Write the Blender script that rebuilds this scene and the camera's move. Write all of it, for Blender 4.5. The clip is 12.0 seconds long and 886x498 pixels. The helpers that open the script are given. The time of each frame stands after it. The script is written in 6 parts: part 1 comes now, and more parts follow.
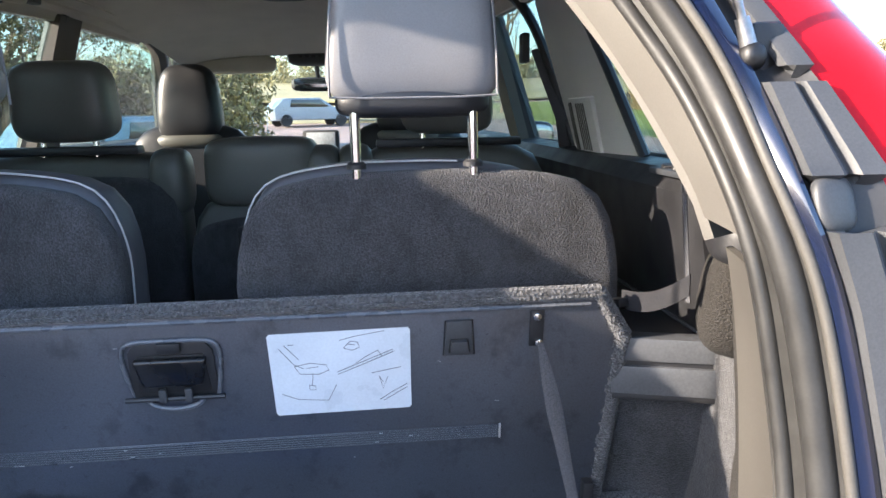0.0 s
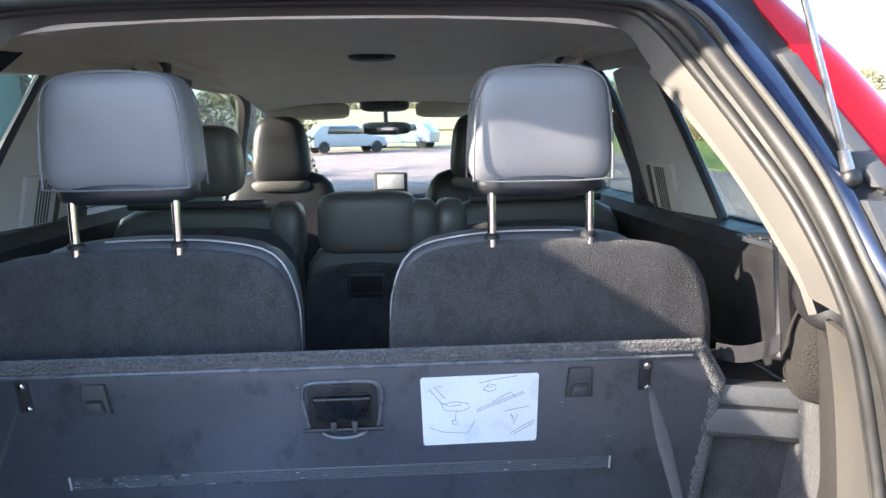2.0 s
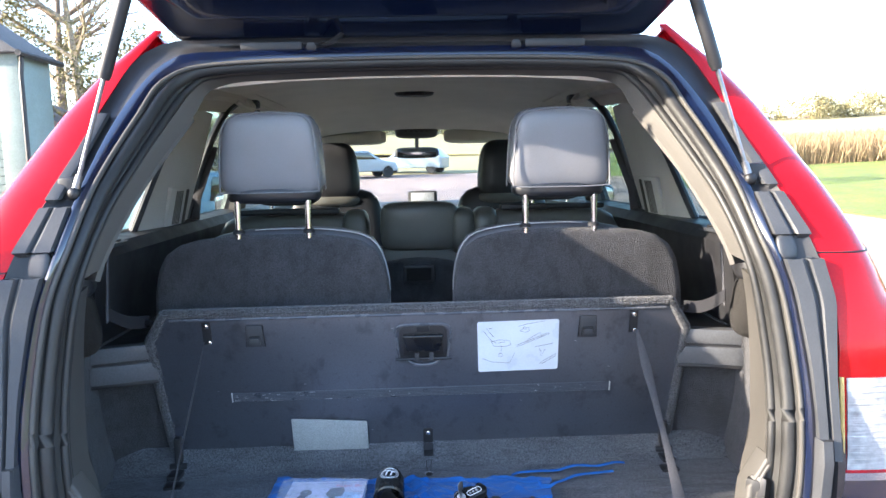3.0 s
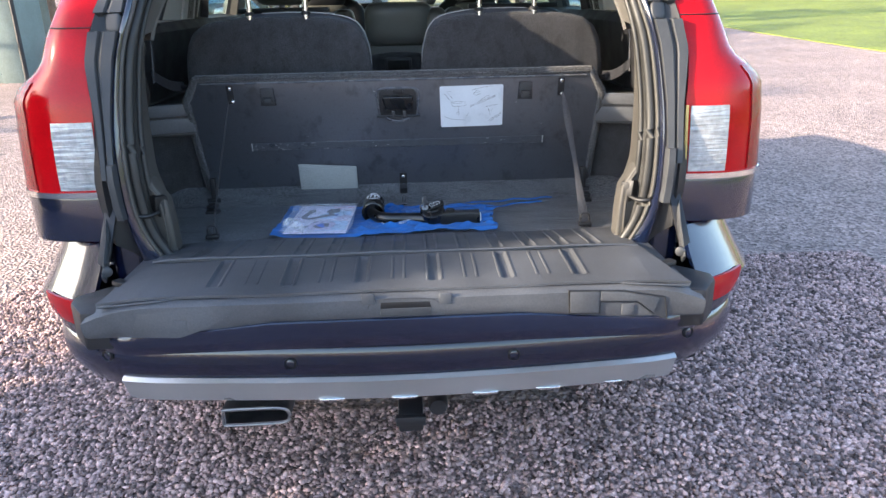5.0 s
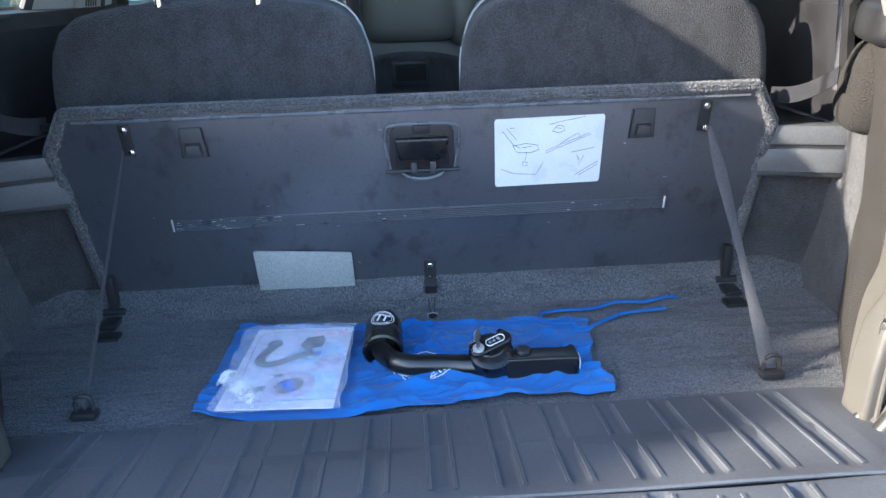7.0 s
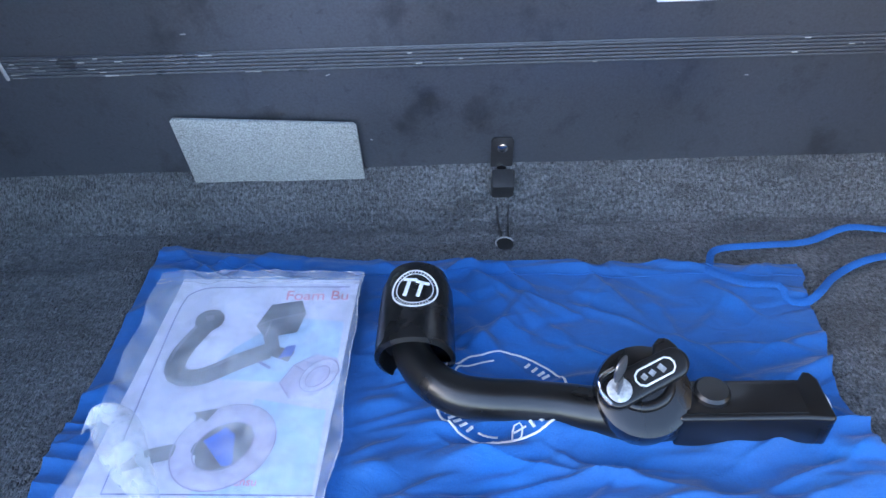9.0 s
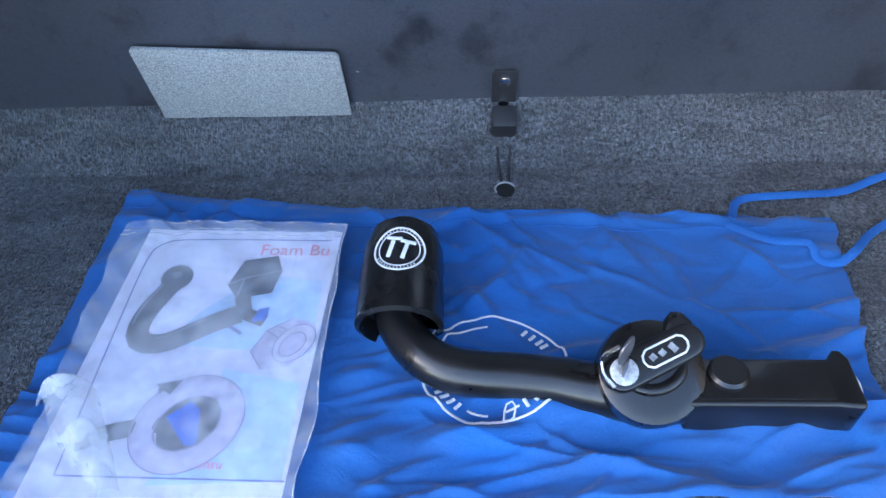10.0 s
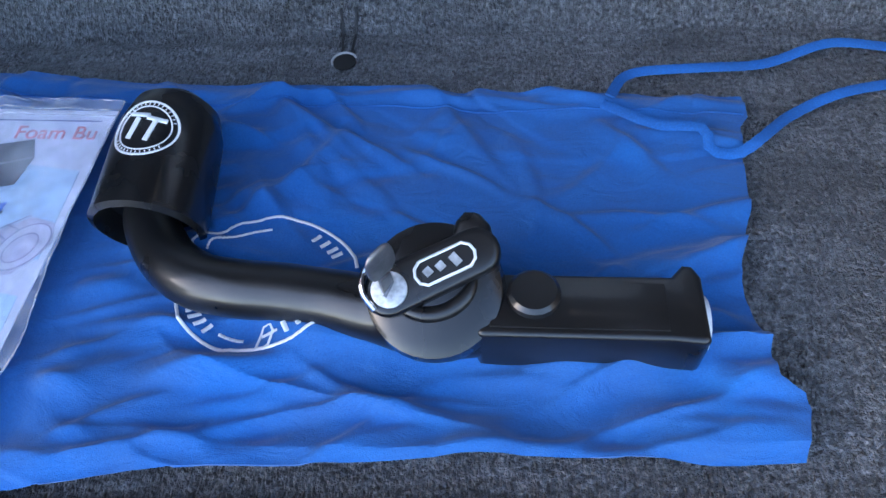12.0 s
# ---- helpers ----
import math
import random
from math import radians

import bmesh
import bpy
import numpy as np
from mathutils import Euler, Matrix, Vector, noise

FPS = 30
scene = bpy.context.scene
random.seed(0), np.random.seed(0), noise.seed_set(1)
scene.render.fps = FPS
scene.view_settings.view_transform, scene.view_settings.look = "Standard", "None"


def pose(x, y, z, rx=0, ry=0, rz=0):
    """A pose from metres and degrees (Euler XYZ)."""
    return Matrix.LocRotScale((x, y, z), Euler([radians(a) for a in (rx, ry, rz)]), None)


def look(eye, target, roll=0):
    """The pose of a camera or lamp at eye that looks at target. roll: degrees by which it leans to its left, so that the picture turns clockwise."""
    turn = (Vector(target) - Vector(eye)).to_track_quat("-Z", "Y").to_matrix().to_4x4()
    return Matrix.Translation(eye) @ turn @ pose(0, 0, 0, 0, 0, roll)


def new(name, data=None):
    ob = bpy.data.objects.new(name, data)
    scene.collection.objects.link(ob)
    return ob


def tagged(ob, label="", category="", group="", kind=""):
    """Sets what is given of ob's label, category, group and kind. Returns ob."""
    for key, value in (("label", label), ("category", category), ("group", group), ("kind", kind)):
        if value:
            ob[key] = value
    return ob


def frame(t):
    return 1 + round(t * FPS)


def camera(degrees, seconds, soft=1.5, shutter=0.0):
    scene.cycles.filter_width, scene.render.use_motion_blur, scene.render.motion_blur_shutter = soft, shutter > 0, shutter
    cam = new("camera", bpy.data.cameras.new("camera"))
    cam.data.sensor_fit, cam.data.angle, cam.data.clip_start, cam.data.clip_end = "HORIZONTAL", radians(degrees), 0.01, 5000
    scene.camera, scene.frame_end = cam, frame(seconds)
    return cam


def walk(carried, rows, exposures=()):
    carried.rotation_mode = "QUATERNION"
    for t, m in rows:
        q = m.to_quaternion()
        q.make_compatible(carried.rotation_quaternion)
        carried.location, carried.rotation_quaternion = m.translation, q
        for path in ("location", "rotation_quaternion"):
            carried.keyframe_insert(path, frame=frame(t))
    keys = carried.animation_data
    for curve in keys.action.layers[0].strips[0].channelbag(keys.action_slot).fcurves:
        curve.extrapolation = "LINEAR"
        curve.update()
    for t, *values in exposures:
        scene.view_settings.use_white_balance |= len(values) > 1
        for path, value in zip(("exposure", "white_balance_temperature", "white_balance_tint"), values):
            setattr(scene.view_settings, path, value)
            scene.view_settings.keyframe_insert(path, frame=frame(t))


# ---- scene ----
cam = camera(64.3, 12.0)
PATH = [
    (0, (0.279, -0.891, 1.413), (0.459, 1.065, 1.035), -1.2),
    (0.5, (0.373, -0.748, 1.444), (0.551, 1.212, 1.083), -1.3),
    (1, (0.315, -0.74, 1.479), (0.476, 1.225, 1.144), -1.0),
    (1.5, (0.199, -0.824, 1.458), (0.319, 1.148, 1.145), -1.2),
    (2, (0.116, -1.054, 1.503), (0.211, 0.92, 1.196), -1.1),
    (2.5, (0.06, -1.266, 1.532), (0.142, 0.716, 1.278), -1.0),
    (3, (-0.005, -1.556, 1.489), (0.069, 0.429, 1.253), -1.2),
    (3.5, (-0.015, -1.836, 1.46), (0.078, 0.139, 1.162), -1.2),
    (3.7, (0.018, -1.921, 1.443), (0.116, 0.047, 1.098), -1.4),
    (5.3, (0.038, -2.093, 1.373), (0.117, -0.217, 0.684), -1.2),
    (5.5, (-0.008, -2.007, 1.384), (0.071, -0.13, 0.695), -1.2),
    (6, (-0.066, -1.792, 1.39), (0.017, 0.093, 0.727), -1.5),
    (6.5, (-0.019, -1.432, 1.361), (0.065, 0.457, 0.71), -1.8),
    (7, (-0.021, -1.164, 1.349), (0.066, 0.706, 0.645), -2.0),
    (7.2, (-0.038, -1.047, 1.336), (0.041, 0.804, 0.583), -2.1),
    (8.8, (-0.034, -0.569, 1.235), (-0.035, 1.012, 0.011), -2.0),
    (9, (-0.046, -0.549, 1.231), (-0.064, 0.993, -0.043), -2.0),
    (9.5, (-0.045, -0.505, 1.213), (-0.086, 0.957, -0.152), -2.3),
    (10, (-0.028, -0.48, 1.213), (-0.089, 0.893, -0.24), -2.8),
    (10.5, (0.031, -0.487, 1.205), (-0.059, 0.82, -0.307), -3.6),
    (11, (0.061, -0.485, 1.194), (-0.05, 0.769, -0.36), -4.2),
    (11.5, (0.053, -0.479, 1.185), (-0.07, 0.728, -0.405), -4.6),
    (12, (0.12, -0.41, 1.116), (-0.026, 0.757, -0.502), -5.7),
]
EXPOSURES = [(0, 2.5, 5900, 14), (1.2, 2.5, 5900, 14), (2.5, 2.95, 5800, 13), (3.5, 2.5, 5950, 13), (5.5, 2.20, 6250, 12), (6.2, 2.42, 6050, 10), (7.0, 2.8, 5600, 10), (9.0, 3.12, 6150, 15), (11.0, 3.08, 6100, 15), (12.0, 2.92, 6100, 15)]
walk(cam, [(t, look(eye, target, roll)) for t, eye, target, roll in PATH], EXPOSURES)

# ---- world, sun ----
world = bpy.data.worlds.new("world")
scene.world = world
world.use_nodes = True
SUN_E, SUN_A = 20.0, 13.0          # elevation; heading of the light, from +x towards +y
sky = world.node_tree.nodes.new("ShaderNodeTexSky")
sky.sky_type = 'NISHITA'
sky.sun_disc = False
sky.sun_elevation = radians(SUN_E)
sky.sun_rotation = radians(-90 - SUN_A)
sky.dust_density = 1.2
bg = world.node_tree.nodes["Background"]
bg.inputs["Strength"].default_value = 0.15
world.node_tree.links.new(sky.outputs[0], bg.inputs[0])
sun = new("sun", bpy.data.lights.new("sun", 'SUN'))
sun.data.energy, sun.data.angle, sun.data.color = 3.6, radians(0.6), (1.0, 0.84, 0.62)
sun.matrix_world = look((0, 0, 0), (math.cos(radians(SUN_E)) * math.cos(radians(SUN_A)), math.cos(radians(SUN_E)) * math.sin(radians(SUN_A)), -math.sin(radians(SUN_E))))


# ---- materials ----
def mat(name, col, rough=0.5, metal=0.0, var=0.18, scale=12.0, fine=140.0, fvar=0.12, bump=0.0, bscale=300.0, bdist=0.002, coat=0.0, sheen=0.0, spec=0.5, rvar=0.1, island=0.0, voro=False):
    """Principled surface with blotches (scale), grain (fine) and relief (bscale), in metres of the object."""
    m = bpy.data.materials.new(name)
    m.use_nodes = True
    n, l = m.node_tree.nodes, m.node_tree.links
    b = n["Principled BSDF"]
    tc = n.new("ShaderNodeTexCoord")

    def noisy(s, d=3.0):
        t = n.new("ShaderNodeTexNoise")
        t.inputs["Scale"].default_value, t.inputs["Detail"].default_value = s, d
        l.new(tc.outputs["Object"], t.inputs["Vector"])
        return t.outputs["Fac"]

    def ranged(fac, lo, hi, a=0.3, z=0.7):
        r = n.new("ShaderNodeMapRange")
        r.inputs[1].default_value, r.inputs[2].default_value, r.inputs[3].default_value, r.inputs[4].default_value = a, z, lo, hi
        l.new(fac, r.inputs[0])
        return r.outputs[0]

    def times(a, b2):
        t = n.new("ShaderNodeMath")
        t.operation = 'MULTIPLY'
        l.new(a, t.inputs[0]), l.new(b2, t.inputs[1])
        return t.outputs[0]
    big = noisy(scale)
    f = times(ranged(big, 1 - var, 1 + var), ranged(noisy(fine, 2.0), 1 - fvar, 1 + fvar))
    if island:
        g = n.new("ShaderNodeNewGeometry")
        f = times(f, ranged(g.outputs["Random Per Island"], 1 - island, 1 + island, 0, 1))
    mix = n.new("ShaderNodeVectorMath")
    mix.operation = 'SCALE'
    mix.inputs[0].default_value = col[:3]
    l.new(f, mix.inputs["Scale"])
    l.new(mix.outputs[0], b.inputs["Base Color"])
    l.new(ranged(big, max(0.02, rough - rvar), min(1, rough + rvar)), b.inputs["Roughness"])
    b.inputs["Metallic"].default_value = metal
    b.inputs["Coat Weight"].default_value = coat
    b.inputs["Coat Roughness"].default_value = 0.04
    b.inputs["Sheen Weight"].default_value = sheen
    b.inputs["Sheen Roughness"].default_value = 0.5
    b.inputs["Specular IOR Level"].default_value = spec
    if bump:
        if voro:
            t = n.new("ShaderNodeTexVoronoi")
            t.inputs["Scale"].default_value = bscale
            l.new(tc.outputs["Object"], t.inputs["Vector"])
            h = t.outputs["Distance"]
        else:
            h = noisy(bscale, 2.0)
        bp = n.new("ShaderNodeBump")
        bp.inputs["Strength"].default_value, bp.inputs["Distance"].default_value = bump, bdist
        l.new(h, bp.inputs["Height"])
        l.new(bp.outputs[0], b.inputs["Normal"])
    return m


def glass_mat(name, tint, gloss=0.05, base=0.03):
    m = bpy.data.materials.new(name)
    m.use_nodes = True
    n, l = m.node_tree.nodes, m.node_tree.links
    n.remove(n["Principled BSDF"])
    tr, gl, mx, fr, pw = n.new("ShaderNodeBsdfTransparent"), n.new("ShaderNodeBsdfGlossy"), n.new("ShaderNodeMixShader"), n.new("ShaderNodeLayerWeight"), n.new("ShaderNodeMath")
    tr.inputs[0].default_value = (*tint, 1)
    gl.inputs["Roughness"].default_value = gloss
    pw.operation = 'POWER'
    pw.inputs[1].default_value = 4.0
    l.new(fr.outputs["Facing"], pw.inputs[0])
    mr = n.new("ShaderNodeMapRange")
    mr.inputs[3].default_value, mr.inputs[4].default_value = base, 0.45
    l.new(pw.outputs[0], mr.inputs[0])
    l.new(mr.outputs[0], mx.inputs[0]), l.new(tr.outputs[0], mx.inputs[1]), l.new(gl.outputs[0], mx.inputs[2])
    l.new(mx.outputs[0], n["Material Output"].inputs[0])
    return m


def wrinkle(m, stretch, strength, dist, distort=0.6, detail=3.0):
    """Adds coarse directional relief under a material's fine relief."""
    n, l = m.node_tree.nodes, m.node_tree.links
    tc = next(a for a in n if a.bl_idname == "ShaderNodeTexCoord")
    fine = next(a for a in n if a.bl_idname == "ShaderNodeBump")
    mp, t, bp = n.new("ShaderNodeMapping"), n.new("ShaderNodeTexNoise"), n.new("ShaderNodeBump")
    mp.inputs["Scale"].default_value = stretch
    t.inputs["Scale"].default_value, t.inputs["Detail"].default_value, t.inputs["Distortion"].default_value = 1.0, detail, distort
    bp.inputs["Strength"].default_value, bp.inputs["Distance"].default_value = strength, dist
    l.new(tc.outputs["Object"], mp.inputs["Vector"])
    l.new(mp.outputs[0], t.inputs["Vector"])
    l.new(t.outputs["Fac"], bp.inputs["Height"])
    if fine.inputs["Normal"].links:
        l.new(fine.inputs["Normal"].links[0].from_socket, bp.inputs["Normal"])
    l.new(bp.outputs[0], fine.inputs["Normal"])
    return m


def film_mat(name, col, cover, gloss):
    """Thin milky plastic film: part clear, part white and shiny."""
    m = bpy.data.materials.new(name)
    m.use_nodes = True
    n, l = m.node_tree.nodes, m.node_tree.links
    b = n["Principled BSDF"]
    b.inputs["Base Color"].default_value = (*col, 1)
    b.inputs["Roughness"].default_value = gloss
    tr, mx = n.new("ShaderNodeBsdfTransparent"), n.new("ShaderNodeMixShader")
    tc, t, r = n.new("ShaderNodeTexCoord"), n.new("ShaderNodeTexNoise"), n.new("ShaderNodeMapRange")
    t.inputs["Scale"].default_value = 60
    r.inputs[1].default_value, r.inputs[2].default_value, r.inputs[3].default_value, r.inputs[4].default_value = .35, .7, cover * .5, cover * 1.5
    l.new(tc.outputs["Object"], t.inputs["Vector"]), l.new(t.outputs["Fac"], r.inputs[0]), l.new(r.outputs[0], mx.inputs[0])
    l.new(tr.outputs[0], mx.inputs[1]), l.new(b.outputs[0], mx.inputs[2]), l.new(mx.outputs[0], n["Material Output"].inputs[0])
    return m


def smudged(m, scale, lo, hi, level, stretch=(1, 1, 1), detail=6.0):
    """Darkens or lightens a material in worn patches with ragged outlines."""
    n, l = m.node_tree.nodes, m.node_tree.links
    b = n["Principled BSDF"]
    tc = next(a for a in n if a.bl_idname == "ShaderNodeTexCoord")
    mp, t, r, v = n.new("ShaderNodeMapping"), n.new("ShaderNodeTexNoise"), n.new("ShaderNodeMapRange"), n.new("ShaderNodeVectorMath")
    mp.inputs["Scale"].default_value = stretch
    t.inputs["Scale"].default_value, t.inputs["Detail"].default_value, t.inputs["Roughness"].default_value = scale, detail, .68
    r.inputs[1].default_value, r.inputs[2].default_value, r.inputs[3].default_value, r.inputs[4].default_value = lo, hi, 1.0, level
    v.operation = 'SCALE'
    l.new(tc.outputs["Object"], mp.inputs["Vector"]), l.new(mp.outputs[0], t.inputs["Vector"]), l.new(t.outputs["Fac"], r.inputs[0])
    l.new(b.inputs["Base Color"].links[0].from_socket, v.inputs[0]), l.new(r.outputs[0], v.inputs["Scale"])
    l.new(v.outputs[0], b.inputs["Base Color"])
    return m


NAVY = mat("navy_paint", (0.0035, 0.0075, 0.026), 0.22, 0.0, 0.1, 4, 900, 0.1, coat=1.0, spec=0.6, rvar=0.03)
BLACK = mat("black_plastic", (0.018, 0.018, 0.02), 0.48, 0, 0.2, 14, 400, 0.15, bump=0.12, bscale=900, bdist=0.0006)
GREYPL = mat("dark_grey_trim", (0.05, 0.052, 0.056), 0.55, 0, 0.15, 9, 500, 0.12, bump=0.15, bscale=1100, bdist=0.0006)
STONE = mat("stone_grey_plastic", (0.068, 0.063, 0.055), 0.6, 0, 0.1, 7, 500, 0.08, bump=0.12, bscale=1000, bdist=0.0005)
# One beige trim, darkened where sun strikes; CPIL below is lightened as lit
PILLAR = mat("beige_trim_darkened", (0.100, 0.093, 0.082), 0.7, 0, 0.06, 6, 600, 0.06, bump=0.1, bscale=1300, bdist=0.0004)
CPIL = mat("beige_trim_lightened", (0.62, 0.60, 0.58), 0.7, 0, 0.06, 6, 600, 0.06, bump=0.1, bscale=1300, bdist=0.0004)
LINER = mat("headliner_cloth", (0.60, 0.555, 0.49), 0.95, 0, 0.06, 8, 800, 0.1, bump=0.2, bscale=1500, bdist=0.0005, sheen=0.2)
RUBBER = mat("weatherstrip_rubber", (0.026, 0.0255, 0.024), 0.5, 0, 0.2, 18, 300, 0.12, bump=0.1, bscale=500, bdist=0.0006)
CARPET = mat("charcoal_carpet", (0.050, 0.050, 0.055), 0.95, 0, 0.22, 9, 420, 0.5, bump=1.0, bscale=420, bdist=0.006, sheen=0.12)
PILCARP = mat("brown_grey_carpet", (0.026, 0.023, 0.020), 0.95, 0, 0.22, 9, 420, 0.5, bump=1.0, bscale=420, bdist=0.006)
smudged(CARPET, 26, .45, .62, .68, (1, 1, .7), 3)
CARPETW = mat("carpet_piping_worn", (0.078, 0.078, 0.082), 0.95, 0, 0.2, 25, 220, 0.5, bump=1.0, bscale=260, bdist=0.007, sheen=0.25)
FLOORC = mat("floor_carpet", (0.130, 0.136, 0.146), 0.95, 0, 0.20, 7, 330, 0.75, bump=1.0, bscale=420, bdist=0.006, sheen=0.2)
smudged(FLOORC, 1, .42, .62, .55, (900, 200, 200), 2)
smudged(FLOORC, 1, .50, .64, .62, (9, 55, 20), 3)
wrinkle(FLOORC, (620, 190, 190), 1.0, .004, .3, 1)
wrinkle(FLOORC, (5, 38, 10), .6, .012, 1.0, 3)
wrinkle(CARPET, (40, 40, 12), .5, .006)
BOARD = mat("panel_vinyl", (0.055, 0.060, 0.074), 0.38, 0, 0.16, 5, 420, 0.18, bump=0.25, bscale=900, bdist=0.0007, rvar=0.07, spec=0.9, coat=0.3)
smudged(BOARD, 16, .54, .66, .42, (1, 1, .8))
smudged(BOARD, 90, .60, .70, .55)
MATRUB = mat("load_mat_rubber", (0.080, 0.083, 0.090), 0.47, 0, 0.2, 7, 260, 0.12, bump=0.2, bscale=900, bdist=0.0007, rvar=0.14)
LEATHG = mat("grey_leather", (0.19, 0.190, 0.200), 0.40, 0, 0.07, 9, 500, 0.06, bump=0.12, bscale=600, bdist=0.0006)
MATDK = mat("load_mat_groove", (0.055, 0.057, 0.062), 0.5, 0, 0.2, 9, 260, 0.12, bump=0.2, bscale=900, bdist=0.0007)
LEATHB = mat("black_leather", (0.018, 0.019, 0.022), 0.38, 0, 0.12, 9, 500, 0.1, bump=0.35, bscale=700, bdist=0.0008)
LEATHO = mat("charcoal_leather", (0.098, 0.098, 0.088), 0.38, 0, 0.1, 9, 500, 0.1, bump=0.35, bscale=700, bdist=0.0008)
PIPING = mat("pale_piping", (0.42, 0.42, 0.42), 0.6)
LEATHS = mat("dark_grey_leather", (0.088, 0.090, 0.102), 0.42, 0, 0.07, 9, 500, 0.06, bump=0.12, bscale=600, bdist=0.0006)
SEAM = mat("leather_seam", (0.16, 0.16, 0.17), 0.6)
CHROME = mat("chrome", (0.75, 0.75, 0.75), 0.12, 1.0, 0.05, 30, 300, 0.03, rvar=0.04)
STEEL = mat("dull_steel", (0.27, 0.27, 0.28), 0.42, 1.0, 0.2, 40, 300, 0.1)
SILVER = mat("silver_paint", (0.46, 0.46, 0.46), 0.35, 0.6, 0.06, 8, 900, 0.08, coat=0.4)
DARKSTEEL = mat("dark_steel", (0.06, 0.06, 0.062), 0.55, 1.0, 0.2, 40, 300, 0.1)
RED = mat("red_lens", (0.44, 0.0025, 0.006), 0.14, 0, 0.06, 30, 260, 0.08, coat=0.1, spec=0.25, rvar=0.03)
REDDK = mat("red_lens_ribbed", (0.25, 0.003, 0.006), 0.16, 0, 0.1, 60, 160, 0.3, coat=0.2, spec=0.35, bump=0.5, bscale=220, bdist=0.002, voro=True)
CLEAR = mat("clear_lens", (0.38, 0.40, 0.41), 0.12, 0.2, 0.2, 26, 60, 0.2, coat=0.8, bump=0.3, bscale=90, bdist=0.003)
wrinkle(CLEAR, (14, 14, 150), .6, .004, .2, 1)
SILVERPLATE = mat("speckled_grey_laminate", (0.285, 0.30, 0.295), 0.55, 0, 0.05, 10, 800, 0.5, bump=0.2, bscale=900, bdist=0.0005)
BLUE = mat("blue_cotton", (0.008, 0.108, 0.36), 0.85, 0, 0.10, 22, 900, 0.12, bump=0.4, bscale=1500, bdist=0.0008, sheen=0.2)
wrinkle(BLUE, (26, 44, 26), .35, .006, 1.2, 4)
smudged(BLUE, 34, .66, .74, 1.35)
BLUECORD = mat("blue_cord", (0.014, 0.115, 0.38), 0.85, 0, 0.12, 40, 900, 0.2, bump=0.5, bscale=1500, bdist=0.0008)
BARPAINT = mat("satin_black_paint", (0.007, 0.007, 0.0075), 0.34, 0.0, 0.15, 26, 300, 0.1, bump=0.06, bscale=160, bdist=0.0005, coat=0.35, rvar=0.08)
CAPPL = mat("soft_black_plastic", (0.007, 0.007, 0.0075), 0.28, 0, 0.15, 26, 300, 0.1, coat=0.15)
WHITE = mat("white_print", (0.78, 0.79, 0.80), 0.6, 0, 0.04, 30, 300, 0.04)
STICKER = mat("sticker_paper", (0.66, 0.70, 0.75), 0.35, 0, 0.06, 14, 300, 0.04, coat=0.3)
INK = mat("grey_ink", (0.12, 0.13, 0.15), 0.6)
SLOT = mat("shadow_black_plastic", (.014, .014, .015), .5)
WEB = mat("webbing", (0.060, 0.060, 0.066), 0.8, 0, 0.1, 20, 500, 0.3, bump=0.6, bscale=900, bdist=0.001)
# Webbing darkened for the belt end, which lies in shade
BELT = mat("shaded_webbing", (0.014, 0.014, 0.017), 0.9, 0, 0.1, 20, 500, 0.3, bump=0.6, bscale=900, bdist=0.001)
DASH = mat("dashboard_vinyl", (0.032, 0.035, 0.041), 0.6, 0, 0.12, 6, 500, 0.1, bump=0.2, bscale=900, bdist=0.0005)
TINT = glass_mat("tinted_glass", (0.60, 0.68, 0.66))
SCREENGL = glass_mat("windscreen_glass", (0.90, 0.94, 0.93))
TYRE = mat("tyre_rubber", (0.02, 0.02, 0.02), 0.8)
GREENPAINT = mat("pale_green_paint", (0.18, 0.225, 0.205), 0.6, 0, 0.12, 3, 40, 0.1)
SLATE = mat("roof_slate", (0.12, 0.115, 0.11), 0.8, 0, 0.2, 5, 60, 0.2)
BARK = mat("bark", (0.16, 0.12, 0.085), 0.9, 0, 0.25, 6, 50, 0.3, bump=0.6, bscale=40, bdist=0.02)
BARKPALE = mat("pale_bark", (0.27, 0.22, 0.15), 0.9, 0, 0.25, 6, 50, 0.3)
LEAF = mat("hedge_leaf", (0.055, 0.075, 0.028), 0.7, 0, 0.3, 2, 30, 0.2, island=0.6)
LEAFDK = mat("evergreen_leaf", (0.030, 0.042, 0.018), 0.5, 0, 0.3, 2, 30, 0.2, island=0.7)
LEAFY = mat("spring_leaf", (0.17, 0.145, 0.05), 0.7, 0, 0.3, 2, 30, 0.2, island=0.5)
REED = mat("dry_reed", (0.25, 0.175, 0.09), 0.85, 0, 0.2, 1.5, 20, 0.2, island=0.45)
LEAFFAR = mat("far_leaf", (0.27, 0.24, 0.12), 0.8, 0, 0.25, .2, 3, 0.2, island=0.4)
WHITECAR = mat("pale_car_paint", (0.27, 0.32, 0.36), 0.3, 0, 0.05, coat=0.6)
BLUECAR = mat("light_blue_paint", (0.25, 0.42, 0.55), 0.3, 0, 0.05, coat=0.6)


# ---- mesh helpers ----
BASE = {}


def thing(name, loc, label, category, group="", kind=""):
    ob = new(name)
    ob.empty_display_size = 0.05
    ob.location = loc
    BASE[ob.name] = Matrix.Translation(loc)
    return tagged(ob, label, category, group, kind)


